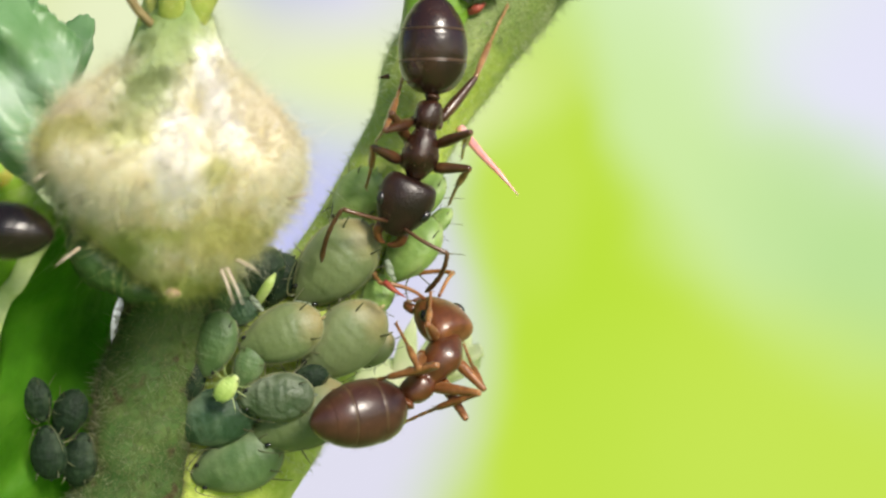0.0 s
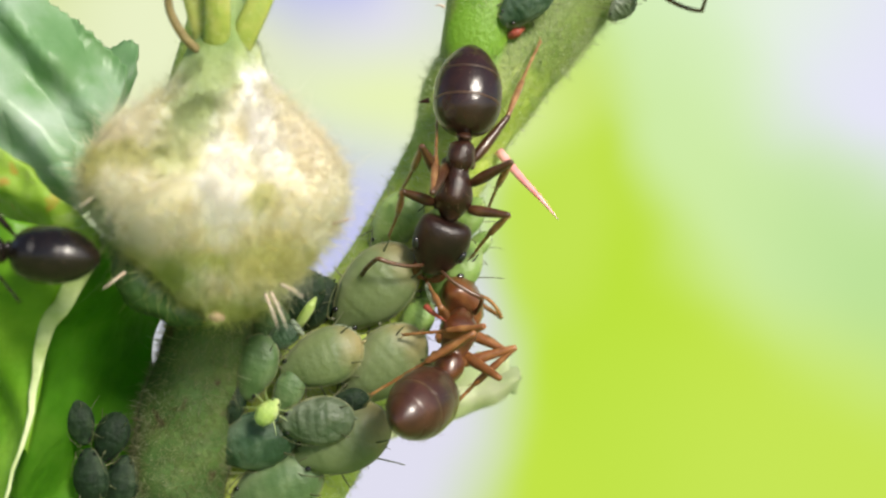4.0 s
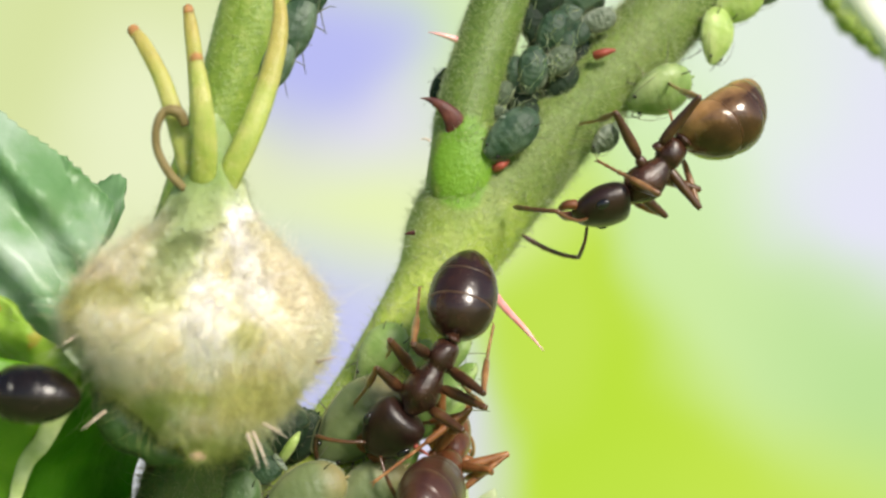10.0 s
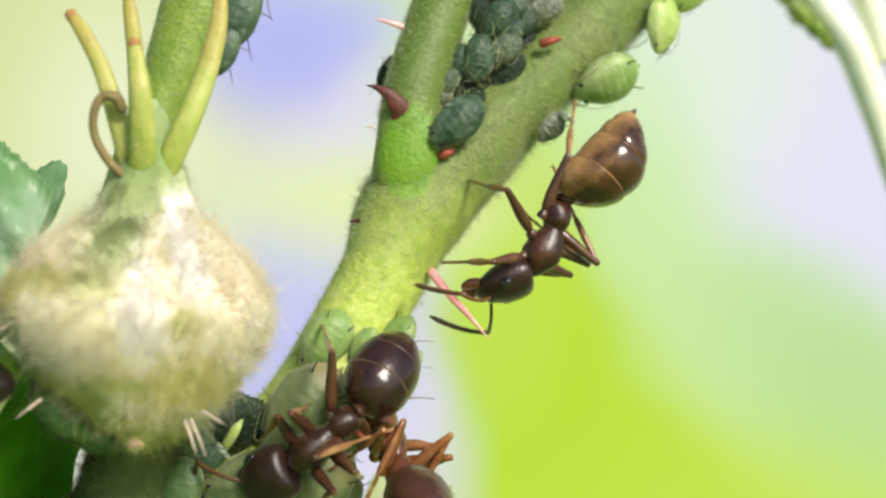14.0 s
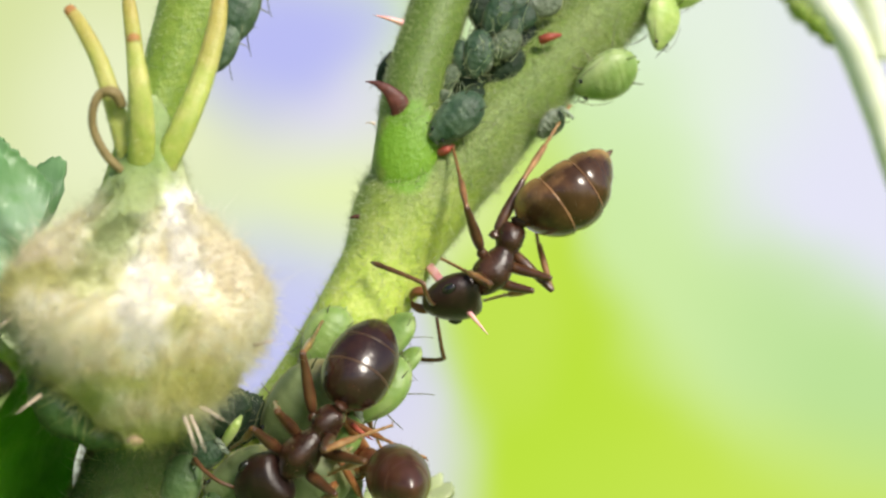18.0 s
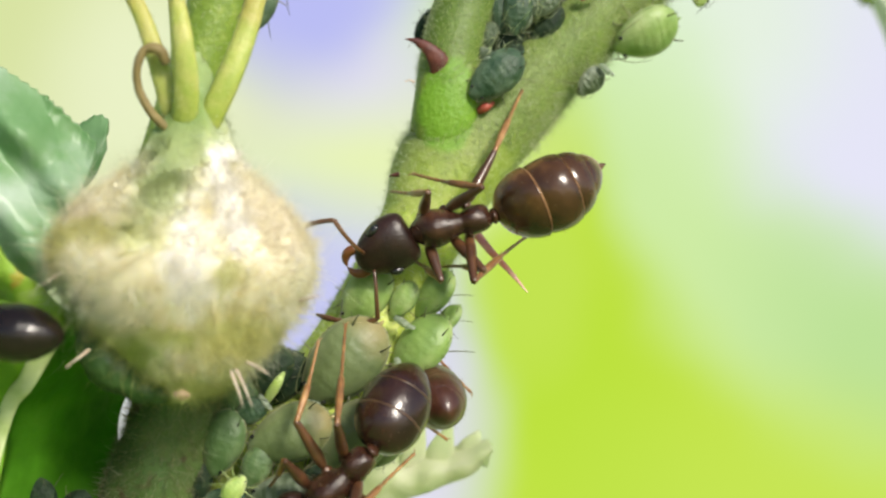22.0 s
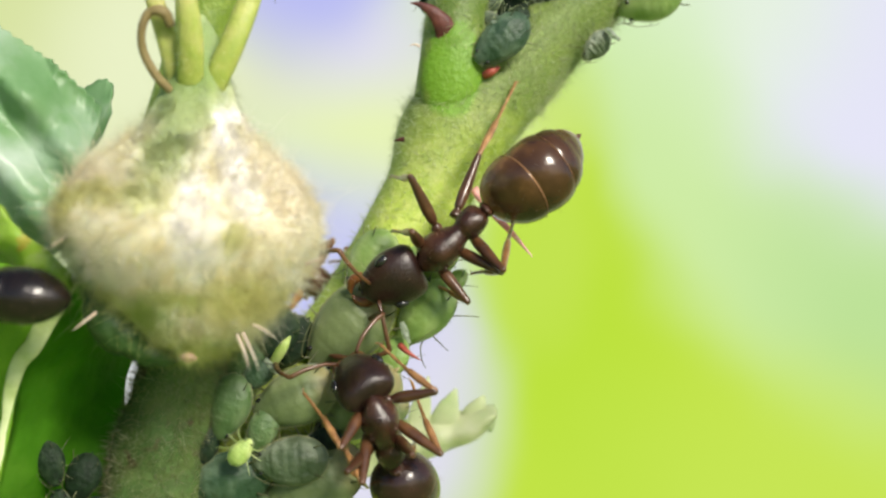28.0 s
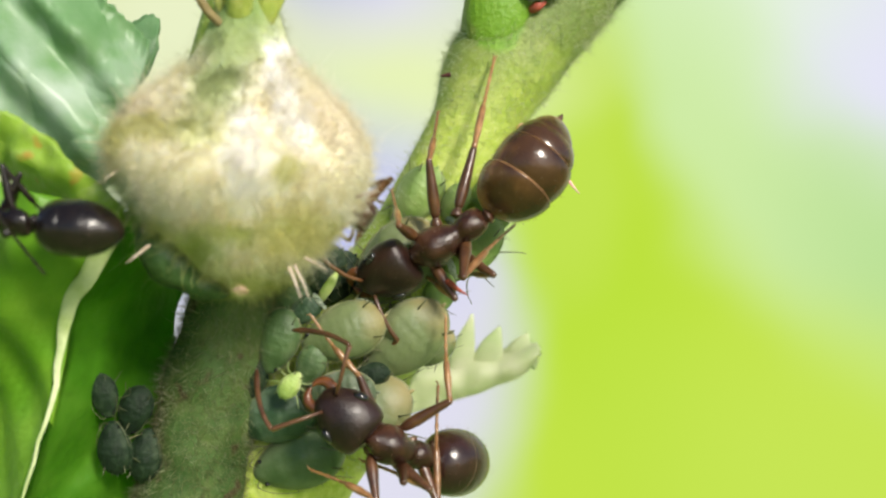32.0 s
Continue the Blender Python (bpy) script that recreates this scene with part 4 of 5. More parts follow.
def make_aphid(skin, limb_mat, wrinkle=0.0, splay=0.0):
    """An aphid one millimetre long, heading along +X, back up."""
    a = new("aphid")
    prof = rounded([(-0.52, 0.01), (-0.50, 0.11), (-0.44, 0.215), (-0.34, 0.305), (-0.19, 0.365), (-0.02, 0.375), (0.14, 0.335), (0.28, 0.262), (0.40, 0.175), (0.48, 0.10), (0.52, 0.02)], 6)
    v, f = lathe(prof, 34, 0.60, 1.0, lift=lambda x: 0.05 * math.cos(2.5 * x))
    out = []
    for q in v:
        x, up = q.x / MM, max(0.0, q.z / MM) / 0.30
        crease = sum(math.exp(-((x - c + 0.10 * (q.y / MM) ** 2) / 0.014) ** 2) for c in (-0.36, -0.25, -0.13, 0.0, 0.13, 0.26, 0.38))
        k = 1 - (0.035 + 0.05 * wrinkle) * crease * min(1.0, up) + (0.03 + 0.12 * wrinkle) * noise.noise(q * 4200) + 0.05 * wrinkle * noise.noise(q * 11000)
        rim = 1 + 0.09 * math.exp(-((q.z / MM + 0.01) / 0.035) ** 2)
        out.append(Vector((q.x, q.y * rim * (1 + 0.03 * noise.noise(q * 3500)), q.z * k)))
    mesh_object("body", out, f, skin, a)
    edge = [(x, r * 1.02) for x, r in prof[2:-2:2]]
    loop = [Vector((x, r, 0.03 * math.cos(2.5 * x))) * MM for x, r in edge] + [Vector((x, -r, 0.03 * math.cos(2.5 * x))) * MM for x, r in reversed(edge)]
    v, f = tube(loop, [0.014 * MM] * len(loop), 6, face=Vector((0, 0, 1)))
    mesh_object("margin", v, f, skin if skin in (SHADE_APHID, LIME, TEAL, FRESH) else RIND, a, "paler rim of the back")
    v, f = limb([(-0.50, 0, 0.02), (-0.54, 0, 0.03), (-0.57, 0, 0.03)], [0.035, 0.024, 0.008], 7)
    mesh_object("tail", v, f, skin, a)
    for s in (1, -1):
        v, f = limb([(-0.30, 0.19 * s, 0.12), (-0.38, 0.23 * s, 0.20), (-0.46, 0.25 * s, 0.25)], [0.015, 0.011, 0.009], 6)
        mesh_object("cornicle", v, f, limb_mat, a)
        v, f = limb([(0.46, 0.07 * s, 0.06), (0.50, 0.16 * s, 0.10), (0.30, 0.30 * s, 0.16), (0.02, 0.38 * s, 0.16)], [0.009, 0.007, 0.006, 0.003])
        mesh_object("antenna", v, f, limb_mat, a)
        v, f = lathe(rounded([(-1, 0.05), (-0.5, 0.8), (0.5, 0.8), (1, 0.05)], 3), 8)
        mesh_object("eye", moved(v, Matrix.Translation(Vector((0.40, 0.15 * s, 0.09)) * MM) @ Matrix.Scale(0.035, 4)), f, EYE, a)
        for x, y, fx, fy in ((-0.45, 0.10, -0.09, 0.03), (-0.36, 0.26, -0.06, 0.08), (-0.15, 0.34, 0.0, 0.10), (0.10, 0.31, 0.03, 0.10)):
            v, f = limb([(x, y * s, 0.03), (x + 0.6 * fx, (y + 0.6 * fy) * s, 0.05), (x + fx, (y + fy) * s, 0.05)], [0.005, 0.004, 0.0015], 4)
            mesh_object("bristle", v, f, limb_mat, a)
        for x, fx, ln in ((0.26, 0.26, 0.36), (0.12, 0.04, 0.44), (-0.04, -0.40, 0.46)):
            out_by, low = 1 + 0.55 * splay, 1 - 0.75 * splay
            v, f = limb([(x, 0.20 * s, -0.14 * low), (x + fx * 0.35, 0.30 * s * out_by, -0.04), (x + fx * 0.8, ln * s * out_by, -0.22 * low), (x + fx, (ln + 0.08) * s * out_by, -0.36 * low)], [r * (1 + 0.9 * splay) for r in (0.011, 0.011, 0.008, 0.005)])
            mesh_object("leg", v, f, limb_mat, a)
    return a


PROTOS = {"green": (make_aphid(APHID, APHID_LEG), "plump green aphid with dark legs"), "teal": (make_aphid(TEAL, APHID_LEG, 0.1), "blue-green aphid with dusty back"),
          "olive": (make_aphid(OLIVE, APHID_LEG), "large olive-yellow swollen aphid"), "lime": (make_aphid(LIME, APHID_LEG), "light lime-green young aphid"),
          "fresh": (make_aphid(FRESH, APHID_LEG), "fresh green translucent aphid on the stem edge"), "dark": (make_aphid(SHADE_APHID, APHID_LEG), "dark green aphid with shade painted into its skin"), "baby": (make_aphid(LIME, LIME, 0.3, 1.0), "tiny pale lime aphid with splayed pale legs"), "husk": (make_aphid(HUSK, APHID_LEG, 1.0), "pale grey wrinkled aphid")}
USED = set()


def put_aphid(kind, x, z, y, length, heading, tip=0.0, roll=0.0, group="aphids on the stem", slim=1.0):
    proto, label = PROTOS[kind]
    c, s = math.cos(radians(heading)), math.sin(radians(heading))
    m = Matrix.Translation(at(x, z, y)) @ frame_of((c, math.sin(radians(tip)), s), (0, -1, 0)) @ Matrix.Rotation(radians(roll), 4, "X")
    if kind in USED:
        ob = copy_thing(proto, m)
    else:
        ob = proto
        ob.matrix_basis = m
        USED.add(kind)
    k = length * (20 + y) / 2000.5
    ob.scale = (k, k * slim, k * slim)
    return tagged(ob, label, "aphid", group)


# The dark kind carries painted shade; some fill crevices beside the bud.
COLONY = (("green", 403, 772, -1.75, 125, 252, 10), ("olive", 521, 756, -1.75, 160, 202, 8), ("olive", 630, 768, -1.30, 186, 222, -12), ("olive", 616, 630, -1.10, 192, 226, 0),
          ("fresh", 751, 606, -0.7, 145, 228, 30), ("fresh", 655, 512, -0.6, 125, 235, 0), ("husk", 512, 868, -1.90, 138, 184, 0), ("olive", 556, 902, -1.50, 190, 205, 15), ("teal", 396, 905, -1.65, 165, 195, -10),
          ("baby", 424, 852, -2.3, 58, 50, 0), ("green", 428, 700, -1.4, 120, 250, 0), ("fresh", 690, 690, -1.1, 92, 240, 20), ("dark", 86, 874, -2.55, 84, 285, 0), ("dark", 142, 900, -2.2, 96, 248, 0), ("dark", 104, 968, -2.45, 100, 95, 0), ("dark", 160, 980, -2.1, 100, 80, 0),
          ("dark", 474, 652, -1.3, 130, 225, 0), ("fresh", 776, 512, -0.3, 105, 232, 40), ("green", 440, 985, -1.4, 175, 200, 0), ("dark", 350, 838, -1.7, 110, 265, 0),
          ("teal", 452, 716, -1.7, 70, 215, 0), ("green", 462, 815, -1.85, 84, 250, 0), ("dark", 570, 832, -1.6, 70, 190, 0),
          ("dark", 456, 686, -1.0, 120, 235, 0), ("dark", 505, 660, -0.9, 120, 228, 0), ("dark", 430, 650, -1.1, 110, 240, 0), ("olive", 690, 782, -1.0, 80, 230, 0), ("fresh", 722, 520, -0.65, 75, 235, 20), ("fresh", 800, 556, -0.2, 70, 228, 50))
for kind, x, z, y, ln, hd, rl in COLONY:
    put_aphid(kind, x, z, y, 0.95 * ln, hd, 0, rl, slim=0.86)
# Deeper dark aphids are added so the gaps of the fork look shaded.
FORK = (("teal", 886, 122, -0.10, 114, 222), ("teal", 924, 8, 0.2, 84, 262), ("husk", 968, -6, 0.3, 74, 218), ("dark", 948, -122, 0.6, 96, 255), ("husk", 872, 52, 0.2, 50, 250), ("teal", 958, -62, 0.45, 80, 240),
        ("husk", 1040, -80, 0.7, 70, 200), ("teal", 1014, -130, 0.9, 110, 225), ("dark", 905, 66, 0.5, 84, 250), ("dark", 975, 30, 0.6, 78, 230), ("teal", 1000, -190, 1.0, 104, 225), ("dark", 925, -75, 0.6, 80, 280),
        ("dark", 955, 10, 0.75, 104, 240), ("dark", 936, 60, 0.8, 96, 235), ("teal", 985, -80, 0.9, 90, 230), ("dark", 766, 42, 1.0, 74, 80), ("teal", 908, 32, 0.35, 56, 200), ("teal", 1004, -54, 0.7, 62, 225), ("husk", 866, 84, 0.1, 40, 150), ("dark", 966, -22, 0.5, 54, 190),
        ("dark", 900, 100, 0.8, 84, 235), ("dark", 935, 30, 0.9, 92, 225), ("dark", 990, -10, 1.0, 92, 230), ("dark", 948, -40, 0.9, 100, 250), ("dark", 1010, -100, 1.2, 110, 235), ("dark", 970, -110, 1.0, 100, 225), ("husk", 936, 24, 0.25, 44, 250), ("teal", 892, 10, 0.3, 54, 265), ("teal", 984, -34, 0.45, 58, 250), ("dark", 912, 86, 0.2, 52, 215))
for kind, x, z, y, ln, hd in FORK:
    put_aphid(kind, x, z, y + (0.0 if ln > 110 else 0.25), ln, hd, 0, 0, "aphids in the fork", 0.8)
BRANCH = (("fresh", 1150, 46, 1.2, 120, 205, -40), ("lime", 1250, -52, 1.7, 100, 262, -40), ("lime", 1290, -118, 1.9, 110, 215, -30), ("husk", 1052, 132, 0.75, 62, 225, -40), ("teal", 1340, -150, 2.1, 110, 220, -30), ("lime", 1400, -220, 2.4, 110, 220, -30))
for kind, x, z, y, ln, hd, rl in BRANCH:
    put_aphid(kind, x, z, y, ln, hd, 0, rl, "aphids under the branch")
for kind, x, z, y, ln, hd in (("teal", 512, -72, 0.5, 140, 62), ("teal", 540, -150, 0.6, 150, 66), ("teal", 484, -10, 0.4, 110, 62)):
    put_aphid(kind, x - 14, z, y, ln, hd, 0, 0, "aphids on the bud stalk", 0.7)



def make_fork_fluff():
    """Pale plant hairs between the aphids of the fork."""
    rnd = random.Random(77)
    base = at(930, 20, 0.3)
    pieces = []
    for _ in range(90):
        u = rnd.random()
        x, z, y = 872 + 130 * u + rnd.gauss(0, 26), 100 - 190 * u + rnd.gauss(0, 24), 0.05 + 0.35 * u + rnd.uniform(-0.15, 0.3)
        p = at(x, z, y) - base
        d = Vector((rnd.gauss(0.2, 0.6), -0.5, rnd.gauss(0.4, 0.6))).normalized() * rnd.uniform(0.12, 0.30) * MM
        bend_by = Vector((rnd.gauss(0, 1), rnd.gauss(0, 1), rnd.gauss(0, 1))) * 0.03 * MM
        pieces.append(tube([p, p + 0.5 * d + bend_by, p + d], [0.006 * MM, 0.005 * MM, 0.001 * MM], 4))
    fluff = mesh_object("plant_down", *joined(*pieces), HAIR)
    fluff.location = base
    return tagged(fluff, "pale loose plant hairs among the aphids in the fork", "plant hair", kind="stuff")


make_fork_fluff()


def make_shed_skin(x, z, y, size, turn):
    """A crumpled empty skin: a thin open shell."""
    v, f = lathe(rounded([(-0.5, 0.02), (-0.42, 0.12), (-0.2, 0.2), (0.1, 0.22), (0.35, 0.14), (0.5, 0.02)], 4), 16, 0.7)
    v = [Vector((q.x, q.y, q.z)) * (1 + 0.35 * noise.noise(q * 5200)) for q in v]
    ob = mesh_object("shed_skin", v, [q for i, q in enumerate(f) if i % 5], SKIN)
    ob.matrix_basis = Matrix.Translation(at(x, z, y)) @ Matrix.Rotation(radians(turn), 4, "Y") @ Matrix.Scale(size, 4)
    return tagged(ob, "crumpled white shed aphid skin stuck among the aphids", "shed skin", "shed skins")


for x, z, y, size, turn in ((724, 560, -0.95, 0.42, 30), (716, 640, -1.35, 0.40, 70), (880, 96, -0.2, 0.32, 20), (478, 700, -1.75, 0.34, 50), (560, 700, -1.6, 0.30, 10), (1082, 112, 0.5, 0.36, 40)):
    make_shed_skin(x, z, y, size, turn)


# ---- ants ----
HIPS = {"1": (0.40, 0.17, -0.16), "2": (0.04, 0.19, -0.18), "3": (-0.30, 0.18, -0.16)}
THIGH = {"1": 0.85, "2": 1.02, "3": 1.12}
CALF = {"1": 1.20, "2": 1.40, "3": 1.90}
STANCE = {"1": (0.80, 0.62, -0.60), "2": (0.12, 0.76, -0.66), "3": (-1.12, 0.54, -0.66)}
POLE = {"1": (0.1, 1.0, 0.45), "2": (-0.25, 1.0, 0.35), "3": (-0.7, 0.8, 0.4)}


def make_ant(label, shell, gaster_mat, seam_mat, thigh_mat, shin_mat, seed, fat=1.0, long=1.0, pinch=0.02, chest=None, hump=0.0):
    ant = new("ant")
    rnd = random.Random(seed)
    v, f = lathe(rounded([(-0.70, 0.02), (-0.68, 0.13), (-0.60, 0.23), (-0.46, 0.265), (-0.32, 0.26), (-0.21, 0.20), (-0.09, 0.255), (0.06, 0.32), (0.24, 0.36), (0.42, 0.325), (0.56, 0.21), (0.63, 0.12), (0.68, 0.02)], 4), 26, 0.92, 0.86, lift=lambda x: 0.05 * math.cos(3 * x), bumpy=0.10)
    mesh_object("thorax", v, f, chest or shell, ant)
    hairs("thorax_down", v, f, 90, 0.10, 0.0024, DOWN, ant, seed, 0.4, 0.1)
    v, f = lathe(rounded([(-0.12, 0.03), (-0.06, 0.10), (0.0, 0.13), (0.06, 0.10), (0.12, 0.03)], 4), 14, 1.7, 1.25)
    mesh_object("petiole", moved(v, Matrix.Translation(Vector((-0.74, 0, 0.03)) * MM) @ Matrix.Scale(0.82, 4)), f, chest or shell, ant)
    # head
    head = new("head", None)
    v, f = lathe(rounded([(-0.01, 0.02), (0.0, 0.14), (0.03, 0.29), (0.10, 0.40), (0.24, 0.46), (0.44, 0.465), (0.62, 0.41), (0.79, 0.315), (0.90, 0.22), (0.97, 0.12), (0.99, 0.02)], 5), 32, 0.70, 1.0)
    out = []
    for q in v:
        q = q.copy()
        w = min(1.0, abs(q.y) / (0.45 * MM))
        q.x -= 0.09 * MM * w * w * max(0.0, 1 - q.x / (0.45 * MM))
        out.append(q)
    bpy.data.objects.remove(head)
    head = mesh_object("head", out, f, shell, ant)
    head.location = Vector((0.62, 0, 0)) * MM
    hairs("head_down", out, f, 60, 0.06, 0.002, DOWN, head, seed + 1, 0.5, 0.1)
    for s in (1, -1):
        v, f = lathe(rounded([(-1, 0.05), (-0.7, 0.7), (0, 1), (0.7, 0.7), (1, 0.05)], 4), 14, 0.8)
        mesh_object("eye", moved(v, Matrix.Translation(Vector((0.50, 0.385 * s, 0.14)) * MM) @ Matrix.Rotation(radians(-18 * s), 4, "Z") @ Matrix.Diagonal((0.13, 0.075, 0.11, 1))), f, EYE, head)
        v, f = limb([(0.88, 0.20 * s, -0.08), (1.03, 0.21 * s, -0.12), (1.13, 0.12 * s, -0.14), (1.16, 0.01 * s, -0.14)], [0.09, 0.085, 0.06, 0.015], 9)
        mesh_object("mandible", v, f, RUST, head)
        socket = Vector((0.80, 0.16 * s, 0.21)) * MM
        v1, f1 = limb([(0, 0, 0), (0.10, 0.22 * s, 0.12), (0.22, 0.50 * s, 0.16), (0.30, 0.72 * s, 0.14)], [0.030, 0.032, 0.036, 0.042], 8)
        beads = [(0.30 + 0.075 * i, (0.72 - 0.008 * i * i * 0.35) * s, 0.14 - 0.03 * i - 0.002 * i * i) for i in range(12)]
        v2, f2 = limb(beads, [0.034 + 0.0011 * i + 0.005 * (i % 2) for i in range(11)] + [0.016], 8)
        ob = mesh_object("antenna", *joined((v1, f1), (v2, f2)), thigh_mat, head)
        ob.location = socket
    # gaster, pivot at its front
    prof = rounded([(-0.02, 0.03), (0.0, 0.15), (0.05, 0.32), (0.14, 0.46), (0.30, 0.585), (0.54, 0.655), (0.82, 0.655), (1.06, 0.60), (1.26, 0.49), (1.42, 0.36), (1.52, 0.24), (1.58, 0.14), (1.62, 0.03)], 5)
    prof = [(x * long, r) for x, r in prof]
    rings = (0.50 * long, 1.00 * long, 1.30 * long)

    def radius(x):
        return float(np.interp(x, [p[0] for p in prof], [p[1] for p in prof]))

    stepped = []
    bounds = (0.0, *rings, 1.62 * long)
    for x in sorted([p[0] for p in prof] + [r + d for r in rings for d in (-0.09, -0.05, -0.02, -0.006, 0.004, 0.02, 0.05, 0.09)]):
        k = 1.0
        for a, b in zip(bounds, bounds[1:]):
            if a < x <= b:
                u = (x - a) / (b - a)
                k = 1 - pinch * (1 - u) ** 3 - 0.35 * pinch * u ** 8 + 0.012 * u
        stepped.append((-x, radius(x) * k * fat))

    def arch(x):
        return hump * math.sin(math.pi * max(0.0, min(1.0, -x / (1.62 * long))))

    v, f = lathe(stepped, 36, 0.93, lift=arch)
    gaster = mesh_object("gaster", v, f, gaster_mat, ant)
    gaster.location = Vector((-0.78, 0, 0.0)) * MM
    hairs("gaster_down", v, f, 220, 0.09, 0.0018, DOWN, gaster, seed + 2, 0.35, 0.1)
    for r in rings[:2]:
        v, f = lathe([(-r - 0.048, radius(r + 0.048) * fat * (0.992 - pinch)), (-r - 0.040, radius(r + 0.040) * fat * (1.006 - pinch)), (-r - 0.002, radius(r) * fat * (1.016 - 0.5 * pinch)), (-r + 0.004, radius(r) * fat * 0.99)], 36, 0.93, lift=arch)
        mesh_object("seam", v, [q for q in f if len(q) == 4], seam_mat, gaster, "pale band between two plates")
    if pinch > 0.05:
        v, f = limb([(-1.58 * long, 0, 0.0), (-1.65 * long, 0, -0.005), (-1.70 * long, 0, -0.01)], [0.07 * fat, 0.045, 0.012], 8)
        mesh_object("gaster_tip", v, f, SEAM, gaster, "small pale tip of the gaster")
    # legs
    for side, s in (("l", 1), ("r", -1)):
        for n in "123":
            a, b = THIGH[n], CALF[n]
            v, f = lathe(rounded([(-0.03, 0.02), (0.0, 0.095), (0.08, 0.085), (0.13, 0.056), (0.20, 0.082), (0.42 * a, 0.098), (0.8 * a, 0.070), (a, 0.052), (a + 0.03, 0.01)], 4), 10)
            leg = mesh_object("leg", v, f, thigh_mat, ant)
            leg["joint"] = side + n
            leg.location = Vector((HIPS[n][0], HIPS[n][1] * s, HIPS[n][2])) * MM
            t = 0.47 * b
            prof_s = [(-0.02, 0.012), (0.0, 0.050), (0.12, 0.044), (0.55 * t, 0.064), (0.92 * t, 0.054), (t, 0.042)]
            for i in range(5):
                x0, x1 = t + (b - t) * i / 5, t + (b - t) * (i + 1) / 5
                prof_s += [(x0 + 0.01, 0.026 - 0.001 * i), (x1 - 0.02, 0.034 - 0.001 * i), (x1 - 0.003, 0.022)]
            prof_s.append((b + 0.01, 0.004))
            v, f = lathe(prof_s, 8, lift=lambda x: -0.03 * math.sin(math.pi * min(1, x / b)))
            claw = [limb([(b - 0.02, 0, 0), (b + 0.04, 0.03 * c, -0.01), (b + 0.07, 0.05 * c, -0.05)], [0.014, 0.010, 0.002], 4) for c in (1, -1)]
            spur = limb([(t - 0.03, 0, -0.03), (t + 0.04, 0, -0.07), (t + 0.10, 0, -0.10)], [0.012, 0.008, 0.002], 4)
            shin = mesh_object("shin", *joined((v, f), *claw, spur), shin_mat, leg, "amber shin and foot")
            shin.location = Vector((a, 0, 0)) * MM
    return tagged(ant, label, "ant", "ants")


ant_a = make_ant("dark brown ant with shiny striped gaster tending the aphids", ANT, GASTER, SEAM, FEMUR, SHIN, 1, 0.85, chest=BROWN_ANT)
ant_b = make_ant("reddish-brown ant at the edge of the stem", RUST, RUST_GASTER, SEAM, RUST_LEG, RUST_LEG, 2, 0.80)
ant_c = make_ant("brown ant with a swollen amber-banded gaster climbing the branch", ANT, BELLY, PALE_SEAM, FEMUR, SHIN, 3, 0.94, 1.18, 0.09, BROWN_ANT, 0.28)
ant_d = make_ant("nearly black ant below the leaf edge", BLACK, BLACK, BLACK, BLACK, BLACK, 4, 0.85)
ant_e = make_ant("dark ant crossing behind the side branch", ANT, GASTER, SEAM, FEMUR, SHIN, 5, 0.90)


# ---- movement ----
def child(ob, name):
    return next(c for c in ob.children if c.name.split(".")[0] == name)


def nod(ant, name, rows):
    """Turn a part on its joint; rows: seconds and three angles."""
    p = child(ant, name)
    o = p.location.copy()
    walk(p, [(t, Matrix.Translation(o) @ pose(0, 0, 0, *a)) for t, *a in rows])


def whereabouts(ob):
    keys = ob.animation_data
    if not keys:
        m = ob.matrix_basis.copy()
        return lambda t: m
    curves = {(c.data_path, c.array_index): c for c in keys.action.layers[0].strips[0].channelbag(keys.action_slot).fcurves}

    def here(t):
        k = frame(t)
        p = Vector([curves["location", i].evaluate(k) for i in range(3)])
        q = [curves["rotation_quaternion", i].evaluate(k) for i in range(4)]
        from_q = Matrix.LocRotScale(p, mathutils_quaternion(q), ob.scale)
        return from_q
    return here


def mathutils_quaternion(q):
    w, x, y, z = q
    n = math.sqrt(w * w + x * x + y * y + z * z)
    w, x, y, z = w / n, x / n, y / n, z / n
    return Matrix(((1 - 2 * (y * y + z * z), 2 * (x * y - z * w), 2 * (x * z + y * w)), (2 * (x * y + z * w), 1 - 2 * (x * x + z * z), 2 * (y * z - x * w)), (2 * (x * z - y * w), 2 * (y * z + x * w), 1 - 2 * (x * x + y * y)))).to_quaternion()


def bend(joint, foot):
    """Poses of thigh and shin, in the ant's space (metres), that bring the foot to a place."""
    n, s = joint[1], 1 if joint[0] == "l" else -1
    hip = Vector((HIPS[n][0], HIPS[n][1] * s, HIPS[n][2])) * MM
    a, b = THIGH[n] * MM, CALF[n] * MM
    d = foot - hip
    far = min(max(d.length, b - a + 0.04 * MM), (a + b) * 0.985)
    go = d.normalized()
    pole = Vector((POLE[n][0], POLE[n][1] * s, POLE[n][2]))
    pole = (pole - go * pole.dot(go)).normalized()
    c = max(-1.0, min(1.0, (a * a + far * far - b * b) / (2 * a * far)))
    thigh = go * c + pole * math.sqrt(1 - c * c)
    knee = hip + thigh * a
    shin = (hip + go * far - knee).normalized()
    m1 = frame_of(thigh, pole)
    m2 = m1.inverted() @ frame_of(shin, pole)
    return Matrix.Translation(hip) @ m1, Matrix.Translation((a, 0, 0)) @ m2


